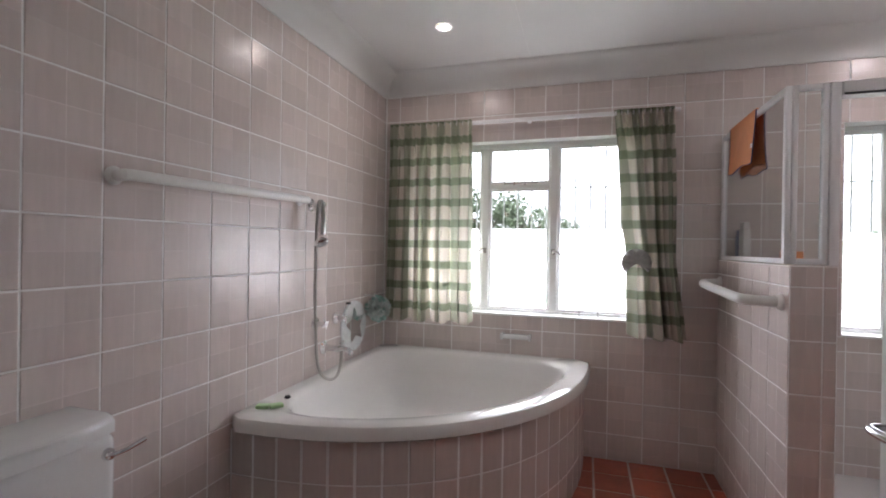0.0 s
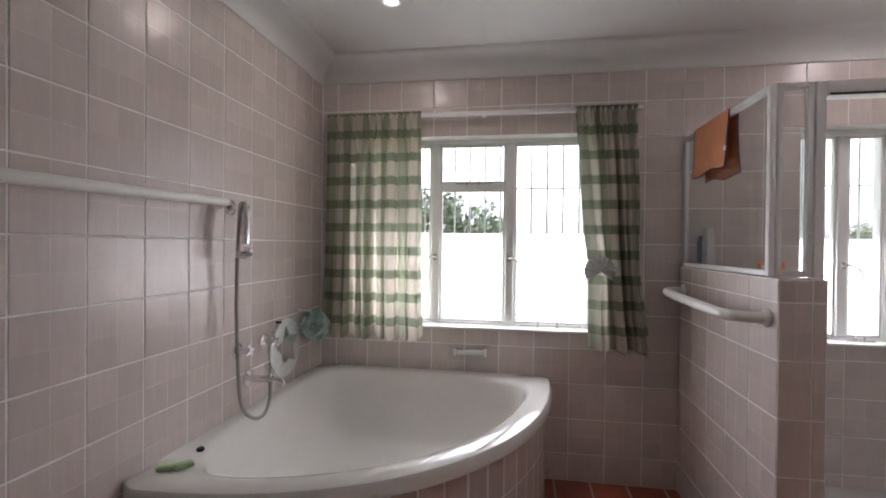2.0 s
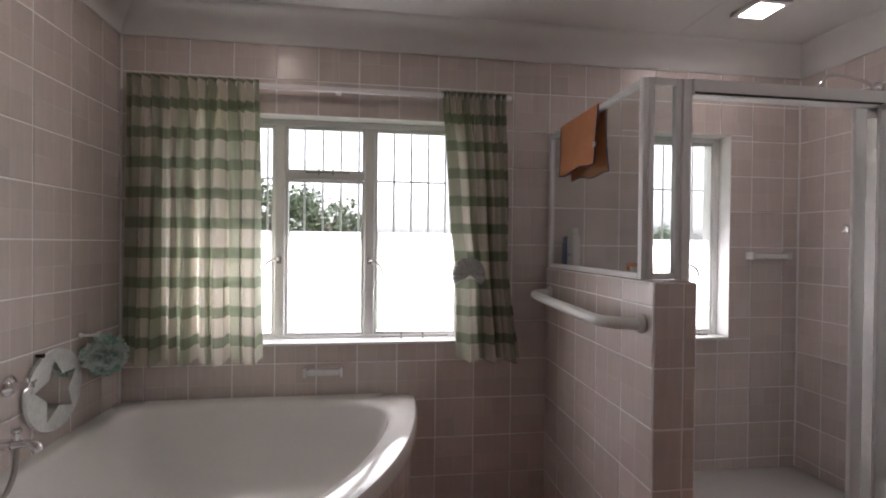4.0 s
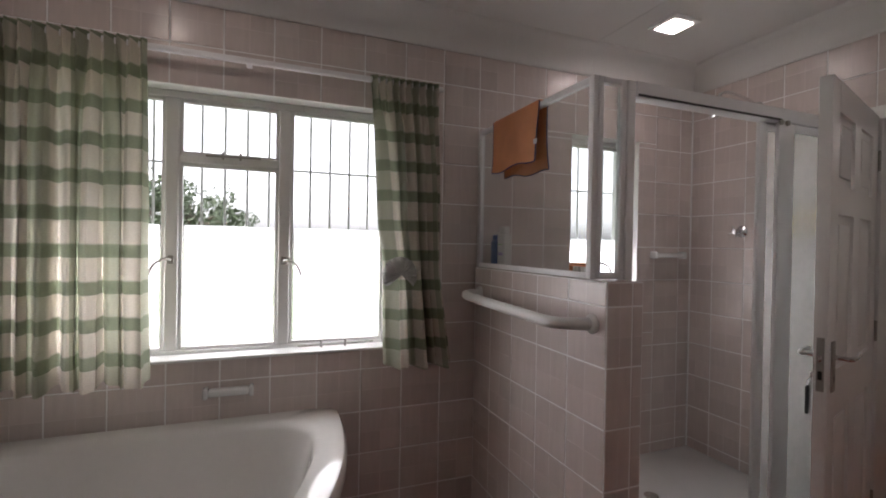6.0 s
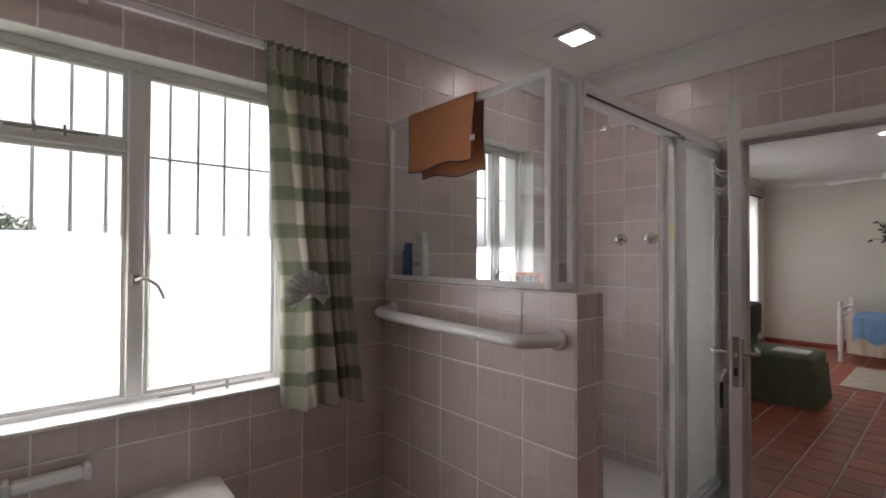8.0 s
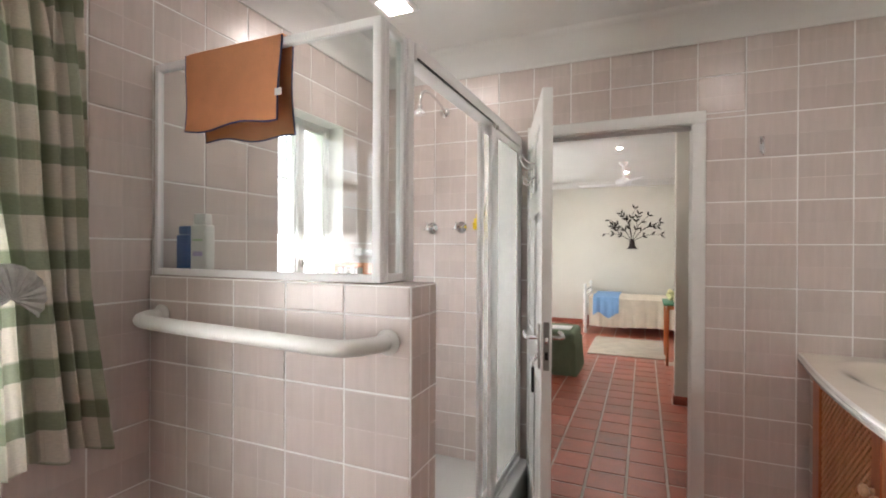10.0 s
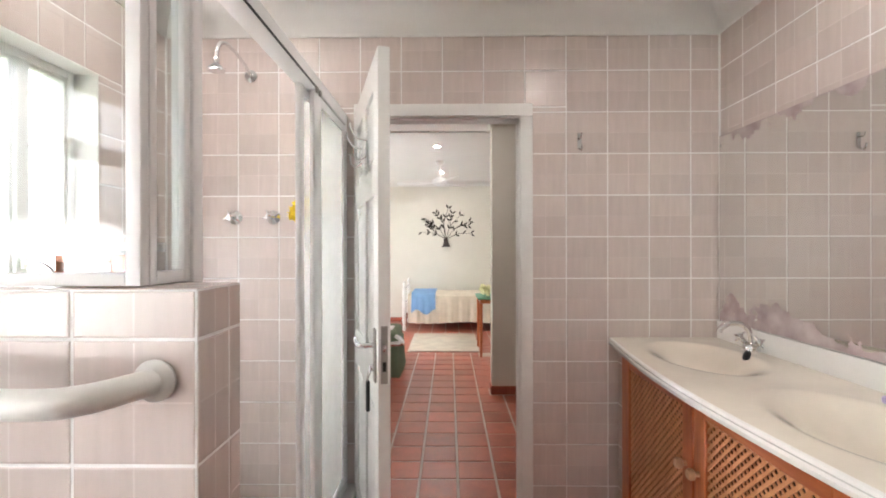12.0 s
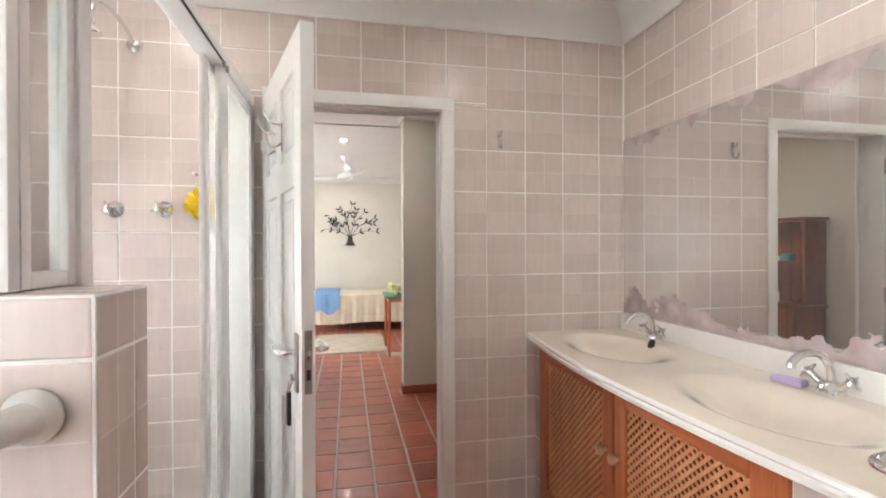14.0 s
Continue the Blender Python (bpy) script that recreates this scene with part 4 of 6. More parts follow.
hs = tube(swing([(0.075, 2.01, 1.515), (0.088, 1.995, 1.47), (0.100, 1.98, 1.40), (0.100, 1.975, 1.34)]), 0.012, 12, radii=[0.011, 0.011, 0.0112, 0.0115, 0.012, 0.0125, 0.013, 0.0135, 0.014, 0.0145, 0.015, 0.0155, 0.016, 0.017, 0.018, 0.018, 0.018, 0.018, 0.018, 0.018, 0.018, 0.018, 0.018, 0.018, 0.018])
lathe([(0, -0.012), (0.028, -0.012), (0.036, 0.0), (0.036, 0.008), (0.030, 0.014), (0, 0.014)], (0.098, 1.975, 1.305), (0.5, -0.15, -0.85), 24, into=hs)
part("hand_shower", hs, CHROME, mix, "chrome hand shower hanging from its bracket")
part("hose", tube(swing([(0.075, 2.01, 1.515), (0.07, 1.985, 1.47), (0.066, 1.975, 1.1), (0.070, 1.985, 0.80), (0.085, 1.99, 0.665), (0.11, 2.03, 0.605), (0.125, 2.09, 0.60), (0.125, 2.135, 0.65), (0.115, 2.162, 0.725)], 12), 0.0075, 8), STEEL, mix, "flexible steel shower hose")

shift(mix, XA, 0.045, -0.006)

# round mirror with a star, and the net puff
sm = thing("round_wall_mirror", (0.01, 2.43, 0.65), "round white mosaic mirror with a star-shaped glass", "mirror")
part("disc", lathe([(0, 0), (0.150, 0), (0.154, 0.006), (0.150, 0.014), (0, 0.014)], (0.006, 2.44, 0.80), (1, 0, 0), 48), MOSAIC, sm)
stb = bmesh.new()
pts = []
for k in range(10):
    r = 0.118 if k % 2 == 0 else 0.062
    a = math.pi / 2 + k * math.pi / 5 + 0.15
    pts.append((2.44 + r * math.cos(a), 0.80 + r * math.sin(a)))
f0 = [stb.verts.new((0.0205, y, z)) for y, z in pts]
f1 = [stb.verts.new((0.0235, y, z)) for y, z in pts]
stb.faces.new(f1)
for k in range(10):
    stb.faces.new((f0[k], f0[(k + 1) % 10], f1[(k + 1) % 10], f1[k]))
part("star_glass", stb, MIRROR, sm, "star-shaped mirror glass", smooth=False)
part("hanger", lathe([(0.006, 0), (0.006, 0.02), (0.009, 0.024), (0, 0.026)], (0.004, 2.36, 0.945), (1, 0, 0), 10), BLACK, sm)
shift(sm, XA, 0.095, -0.005)


def puff(name, at, r, mats, label, seed, petals=130):
    """Crumpled bath puff of many curled net petals, hung on a loop."""
    rng = random.Random(seed)
    root = thing(name, (at[0], at[1], at[2] - r), label, "bath puff")
    at = Vector(at)
    for mi, m in enumerate(mats):
        bm = bmesh.new()
        for _ in range(petals // len(mats)):
            d = Vector((rng.gauss(0, 1), rng.gauss(0, 1) + (0.8 if mi else -0.3), rng.gauss(0, 1) + (0.5 if mi else 0))).normalized()
            u = d.orthogonal().normalized()
            u = (Matrix.Rotation(rng.uniform(0, 6.28), 3, d) @ u)
            w = d.cross(u)
            rr = r * rng.uniform(0.75, 1.08)
            prev = None
            for k in range(5):
                s = (k - 2) / 2
                base = at + d * r * 0.3 + w * s * r * 0.28 + u * math.sin(k * 2.4) * r * 0.1
                tip = at + d * rr + w * s * r * 0.45 + u * math.sin(k * 2.4 + 1) * r * 0.2
                pair = (bm.verts.new(base), bm.verts.new(tip))
                if prev:
                    bm.faces.new((prev[0], prev[1], pair[1], pair[0]))
                prev = pair
        part("net", bm, m, root)
    part("loop", tube(swing([at + Vector((-0.01, 0, r * 0.6)), at + Vector((-0.03, 0.01, r * 1.25)), at + Vector((-0.02, -0.01, r * 0.7))]), 0.0025, 6), PLASTIC, root)
    return root


puff("bath_puff", (0.088 + XA, 2.715, 0.88), 0.078, (PALE_MINT, MINT), "pale mint net bath puff hanging by the round mirror", 5)
hook = solo("wall_hook", lathe([(0.0, 0), (0.012, 0), (0.012, 0.004), (0.006, 0.008), (0.005, 0.06), (0.008, 0.062), (0.008, 0.07), (0, 0.072)], (XA + 0.004, 2.70, 0.965), (1, 0, 0), 12), PLASTIC, "small white wall hook", "hook", base=(XA + 0.004, 2.70, 0.965))


def towel_bar(points, r, mounts, axis, label, base):
    root = thing("towel_rail", base, label, "towel rail")
    part("bar", tube(swing(points, 6), r, 14), PLASTIC, root)
    for mpt in mounts:
        part("mount", lathe([(0, 0), (r * 1.55, 0), (r * 1.6, 0.006), (r * 1.3, 0.014), (r, 0.016)], mpt, axis, 20), PLASTIC, root)
    return root


shift(towel_bar([(0.005, 0.93, 1.475), (0.04, 0.935, 1.475), (0.062, 0.97, 1.477), (0.062, 1.4, 1.485), (0.062, 1.82, 1.495), (0.04, 1.865, 1.497), (0.005, 1.87, 1.497)], 0.018,
          ((0.004, 0.93, 1.475), (0.004, 1.87, 1.497)), (1, 0, 0), "long white plastic towel rail on the tiled wall", (0.03, 1.4, 1.46)), XA, 0.09, 0.008)
xb = XP0 - 0.004
shift(towel_bar([(xb, 2.945, 1.092), (xb - 0.05, 2.942, 1.091), (xb - 0.098, 2.90, 1.088), (xb - 0.112, 2.75, 1.085), (xb - 0.120, 2.4, 1.079), (xb - 0.122, 2.20, 1.075), (xb - 0.10, 2.14, 1.074), (xb - 0.04, 2.107, 1.074), (xb, 2.098, 1.074)], 0.021,
          ((xb, 2.945, 1.092), (xb, 2.098, 1.074)), (-1, 0, 0), "white plastic towel rail on the half-height shower wall", (xb - 0.03, 2.5, 1.05)), 0, -0.015, 0.018)


def soap_holder(x0, x1, z, label):
    root = thing("soap_holder", ((x0 + x1) / 2, YN - 0.03, z - 0.03), label, "soap holder")
    part("dish", box(x0 + 0.018, x1 - 0.018, YN - 0.055, YN - 0.004, z - 0.018, z + 0.012, 0.010, 3), CERAMIC, root)
    for x in (x0, x1 - 0.02):
        part("end", box(x, x + 0.02, YN - 0.062, YN - 0.004, z - 0.024, z + 0.02, 0.008, 3), CERAMIC, root)


soap_holder(0.79, 0.985, 0.718, "white ceramic soap holder on the wall above the bath")
soap_holder(3.21, 3.46, 1.31, "white ceramic soap holder in the shower")

# ---- toilet ----
wc = thing("toilet", (0.25, 0.70, 0), "white ceramic toilet with a lever cistern", "toilet")
cb = box(XA + 0.006, 0.15, 0.49, 0.895, 0.42, 0.79, 0.03, 4)
part("cistern", cb, CERAMIC, wc)
lid_pts = [(XA + 0.006, 0.475), (0.10, 0.475), (0.145, 0.50), (0.168, 0.58), (0.175, 0.69), (0.168, 0.80), (0.145, 0.885), (0.10, 0.908), (XA + 0.006, 0.908)]
part("lid", slab(lid_pts, 0.79, 0.83, 0.014), CERAMIC, wc)
lev = part("flush_lever", lathe([(0, 0), (0.016, 0), (0.014, 0.012), (0.009, 0.018), (0, 0.02)], (0.15, 0.862, 0.74), (1, 0, 0), 16), CHROME, wc, "chrome flush lever")
part("arm", tube([(0.167, 0.862, 0.74), (0.185, 0.885, 0.747), (0.19, 0.935, 0.757)], 0.006, 8), CHROME, lev)
bowl = lathe([(0.11, 0.0), (0.12, 0.02), (0.10, 0.12), (0.13, 0.25), (0.18, 0.36), (0.19, 0.40), (0.15, 0.40), (0.12, 0.30), (0, 0.22)], (0.0, 0.0, 0), (0, 0, 1), 32)
bmesh.ops.scale(bowl, vec=(1.3, 1.0, 1.0), verts=bowl.verts[:])
bmesh.ops.translate(bowl, vec=(0.40, 0.69, 0), verts=bowl.verts[:])
part("bowl", bowl, CERAMIC, wc)
seat = lathe([(0.11, 0.402), (0.19, 0.402), (0.195, 0.412), (0.19, 0.424), (0.10, 0.424)], (0, 0, 0), (0, 0, 1), 32)
bmesh.ops.scale(seat, vec=(1.3, 1.0, 1.0), verts=seat.verts[:])
bmesh.ops.translate(seat, vec=(0.40, 0.69, 0), verts=seat.verts[:])
part("seat", seat, PLASTIC, wc)

# ---- shower ----
tray = thing("shower_tray", (2.85, 2.55, 0), "white shower tray behind a low kerb", "shower tray")
part("base", box(XP1 + 0.004, XE - 0.006, 2.17, YN - 0.006, 0, 0.10, 0.008), CERAMIC, tray)
part("kerb", box(XP1 + 0.004, XE - 0.006, 2.06, 2.168, 0, 0.17, 0.012, 3), CERAMIC, tray)
part("drain", lathe([(0, 0), (0.035, 0), (0.035, 0.004), (0, 0.005)], (2.85, 2.6, 0.1005)), CHROME, tray)

scr = thing("shower_screen", (2.8, 2.11, 0.17), "white framed glass shower screen with a sliding door", "shower screen")
YG, ZT = 2.118, 1.938
XW = XP0 + 0.012
# glazed panel on the half wall
for nm, b in (("frame", (XW, XW + 0.022, YG, YG + 0.026, ZP, ZT)), ("frame", (XW, XW + 0.022, YN - 0.022, YN - 0.004, ZP, ZT)),
              ("frame", (XW, XW + 0.022, YG + 0.026, YN - 0.022, ZP, ZP + 0.022)), ("frame", (XW, XW + 0.022, YG + 0.026, YN - 0.022, ZT - 0.024, ZT))):
    part(nm, box(*b, 0.003), ALU, scr)
part("pane", box(XW + 0.009, XW + 0.013, YG + 0.026, YN - 0.022, ZP + 0.022, ZT - 0.024), GLASS_SH, scr)
# narrow return panel
XQ = 2.196
for b in ((XW + 0.024, XW + 0.044, YG, YG + 0.026, ZP, ZT), (XQ - 0.02, XQ, YG, YG + 0.026, ZP, ZT), (XW + 0.044, XQ - 0.02, YG, YG + 0.026, ZP, ZP + 0.022), (XW + 0.044, XQ - 0.02, YG, YG + 0.026, ZT - 0.022, ZT)):
    part("frame", box(*b, 0.003), ALU, scr)
part("pane", box(XW + 0.044, XQ - 0.02, YG + 0.011, YG + 0.015, ZP + 0.022, ZT - 0.022), GLASS_SH, scr)
part("post", box(XQ + 0.002, XQ + 0.036, YG - 0.006, YG + 0.036, 0.17, ZT, 0.004), ALU, scr)
part("wall_profile", box(XE - 0.05, XE - 0.005, YG - 0.004, YG + 0.036, 0.17, ZT, 0.004), ALU, scr)
head = part("head_rail", box(XQ + 0.036, XE - 0.05, YG - 0.012, YG + 0.05, ZT - 0.055, ZT, 0.005), ALU, scr)
# No slot is cut: a black strip on the rail gives the track's shade.
part("track_gap", box(XQ + 0.04, 3.0, YG - 0.0145, YG - 0.0125, ZT - 0.054, ZT - 0.046), BLACK, head, "black strip coloured as the track gap's shade")
part("sill_rail", box(XQ + 0.036, XE - 0.05, YG - 0.012, YG + 0.05, 0.17, 0.195, 0.005), ALU, scr)


def shower_leaf(name, x0, x1, y, stile, label):
    leaf = part(name, box(x0, x0 + stile, y, y + 0.018, 0.197, ZT - 0.057, 0.004), ALU, scr, label)
    part("stile", box(x1 - 0.03, x1, y, y + 0.018, 0.197, ZT - 0.057, 0.004), ALU, leaf)
    part("rail", box(x0 + stile, x1 - 0.03, y, y + 0.018, 0.197, 0.23, 0.003), ALU, leaf)
    part("rail", box(x0 + stile, x1 - 0.03, y, y + 0.018, ZT - 0.09, ZT - 0.057, 0.003), ALU, leaf)
    part("pane", sheet(x0 + stile, x1 - 0.03, y + 0.009, 0.23, ZT - 0.09), GLASS_FR, leaf, "obscured greenish glass")
    return leaf


shower_leaf("sliding_door", 2.92, 3.42, YG + 0.022, 0.05, "white framed sliding door pushed open")
shower_leaf("fixed_panel", 3.0, XE - 0.052, YG - 0.004, 0.10, "white framed fixed shower panel")
part("roller", lathe([(0, 0), (0.011, 0), (0.011, 0.008), (0, 0.008)], (2.99, YG - 0.022, ZT - 0.062), (0, 1, 0), 12), STEEL, scr)
part("roller", lathe([(0, 0), (0.011, 0), (0.011, 0.008), (0, 0.008)], (3.03, YG - 0.022, ZT - 0.062), (0, 1, 0), 12), STEEL, scr)

st = thing("shower_tap_set", (XE - 0.04, 2.6, 1.4), "chrome shower taps and rose on the tiled wall", "shower taps")
cross_tap(st, (XE - 0.004, 2.657, 1.45), (-1, 0, 0))
cross_tap(st, (XE - 0.004, 2.472, 1.452), (-1, 0, 0))
arm = part("arm", tube(swing([(XE - 0.01, 2.58, 2.135), (XE - 0.08, 2.58, 2.165), (XE - 0.22, 2.58, 2.185), (XE - 0.28, 2.59, 2.175), (XE - 0.30, 2.595, 2.14), (XE - 0.302, 2.60, 2.10)]), 0.0085, 10), CHROME, st)
part("rosette", lathe([(0, 0), (0.030, 0), (0.030, 0.006), (0.018, 0.014), (0.010, 0.016)], (XE - 0.004, 2.58, 2.135), (-1, 0, 0)), CHROME, arm)
part("rose", lathe([(0.010, 0.055), (0.014, 0.045), (0.012, 0.03), (0.034, 0.008), (0.036, 0.0), (0.032, -0.004), (0, -0.004)], (XE - 0.302, 2.60, 2.05)), CHROME, arm)
puff("shower_puff", (XE - 0.067, 2.312, 1.475), 0.062, (YELLOW,), "bright yellow net puff hanging in the shower", 8, 90)
solo("wall_hook", lathe([(0.0, 0), (0.011, 0), (0.011, 0.004), (0.005, 0.008), (0.005, 0.055), (0.008, 0.06), (0, 0.064)], (XE - 0.004, 2.34, 1.60), (-1, 0, 0), 12), PLASTIC, "small white wall hook in the shower", "hook", base=(XE - 0.004, 2.34, 1.60))


def bottle(name, at, w, d, h, body_m, cap_m, label, band=None):
    x, y, z = at
    root = thing(name, at, label, "bottle")
    part("body", box(x - w / 2, x + w / 2, y - d / 2, y + d / 2, z, z + h * 0.82, min(w, d) * 0.22, 3), body_m, root)
    part("cap", box(x - w * 0.38, x + w * 0.38, y - d * 0.38, y + d * 0.38, z + h * 0.82, z + h, 0.006, 2), cap_m, root)
    if band:
        part("label", box(x - w / 2 - 0.0012, x - w / 2 + 0.002, y - d * 0.3, y + d * 0.3, z + h * 0.3, z + h * 0.38), band, root, "small lilac label mark")
        part("label", box(x - w / 2 - 0.0012, x - w / 2 + 0.002, y - d * 0.3, y + d * 0.3, z + h * 0.55, z + h * 0.58), GREEN_SOAP, root, "small green label mark")


bottle("shampoo_bottle", (2.13, 2.94, ZP), 0.04, 0.06, 0.165, BLUE, BLUE, "dark blue shampoo bottle on the half wall")
bottle("shampoo_bottle", (2.13, 2.862, ZP), 0.04, 0.075, 0.205, PLASTIC, PLASTIC, "white shampoo bottle with small coloured marks", LILAC)
bk = thing("soap_basket", (2.125, 2.25, ZP), "small orange plastic basket of white soaps", "basket")
for b in ((2.10, 2.15, 2.20, 2.203, 0.0, 0.05), (2.10, 2.15, 2.297, 2.30, 0.0, 0.05), (2.10, 2.103, 2.203, 2.297, 0.0, 0.012), (2.10, 2.103, 2.203, 2.297, 0.038, 0.05), (2.147, 2.15, 2.203, 2.297, 0.0, 0.05), (2.103, 2.147, 2.203, 2.297, 0.0, 0.004)):
    part("side", box(b[0], b[1], b[2], b[3], ZP + b[4], ZP + b[5], 0.001, 1), ORANGE_PL, bk)
for k in range(4):
    y = 2.212 + k * 0.021
    solo("soap_bar", box(2.108, 2.142, y, y + 0.017, ZP + 0.005, ZP + 0.042, 0.005), PLASTIC, "white soap standing in the orange basket", "soap", base=(2.125, y, ZP + 0.005), group="soaps in the basket")

# cloth over the glazed panel
cl = thing("face_cloth", (XW, 2.52, 1.62), "orange face cloth with dark blue edging over the screen", "cloth")


def hang(x_side, y0, y1, drop0, drop1, seed):
    rng = random.Random(seed)
    bm = bmesh.new()
    n, m = 18, 14
    grid = []
    for j in range(m + 1):
        row = []
        for i in range(n + 1):
            s, t = i / n, j / m
            y = y0 + (y1 - y0) * s + 0.008 * math.sin(t * 4 + s * 2) * t - 0.02 * t * (s - 0.5)
            low = drop0 + (drop1 - drop0) * s + 0.008 * math.sin(s * 9 + seed)
            z = ZT + 0.004 - low * t
            x = XW + 0.011 + x_side * (0.0145 + 0.006 * abs(math.sin(s * 5 + seed)) * t + 0.01 * t * t)
            row.append(bm.verts.new((x, y, z)))
        grid.append(row)
    for j in range(m):
        for i in range(n):
            bm.faces.new((grid[j][i], grid[j][i + 1], grid[j + 1][i + 1], grid[j + 1][i]))
    rim = [v.co.copy() for v in [r[0] for r in grid] + grid[-1][1:] + [r[-1] for r in grid][::-1][1:]]
    return bm, rim


for sx, y0, y1, d0, d1, sd in ((-1, 2.445, 2.84, 0.24, 0.25, 1), (1, 2.43, 2.81, 0.285, 0.27, 4)):
    cbm, rim = hang(sx, y0, y1, d0, d1, sd)
    c = part("fold", cbm, ORANGE, cl)
    sol = c.modifiers.new("thickness", "SOLIDIFY"); sol.thickness = 0.003; sol.offset = 0
    part("edging", tube(rim, 0.003, 6), BLUE_EDGE, c, "dark blue stitched edging")
part("fold_top", box(XW - 0.006, XW + 0.028, 2.44, 2.825, ZT + 0.0005, ZT + 0.0065, 0.002), ORANGE, cl)
part("care_label", box(XW - 0.022, XW - 0.0205, 2.43, 2.455, 1.763, 1.783), PAPER, cl, "small white care label")


# ---- doors ----
def door_frame(name, y0, y1, z1, x0, x1, label):
    root = thing(name, ((x0 + x1) / 2, (y0 + y1) / 2, 0), label, "door frame")
    root["kind"] = "structure"
    w = 0.045
    for b in ((y0 - 0.02, y0 + w - 0.005, 0, z1 - w), (y1 - w + 0.005, y1 + 0.02, 0, z1 - w), (y0 - 0.02, y1 + 0.02, z1 - w, z1 + 0.015)):
        part("architrave", box(x0 - 0.016, x0 - 0.004, b[0], b[1], b[2], b[3], 0.004), GLOSS, root)
        part("architrave", box(x1 + 0.010, x1 + 0.022, b[0], b[1], b[2], b[3], 0.004), GLOSS, root)
    for b in ((y0, y0 + 0.028, 0, z1 - 0.028), (y1 - 0.028, y1, 0, z1 - 0.028), (y0, y1, z1 - 0.028, z1)):
        part("lining", box(x0 - 0.004, x1 + 0.010, b[0], b[1], b[2], b[3], 0.002), GLOSS, root)
    part("stop", box(x0 + 0.045, x0 + 0.06, y0 + 0.028, y0 + 0.04, 0, z1 - 0.04), GLOSS, root)
    part("stop", box(x0 + 0.045, x0 + 0.06, y0 + 0.028, y1 - 0.028, z1 - 0.04, z1 - 0.028), GLOSS, root)
    return root


door_frame("door_1", DOOR[0], DOOR[1], DOOR[3], XE, XE + 0.12, "white painted door frame to the bedroom")
door_frame("door_2", ENTRY[0], ENTRY[1], ENTRY[3], XV, XV + 0.12, "white painted frame of the entry doorway")


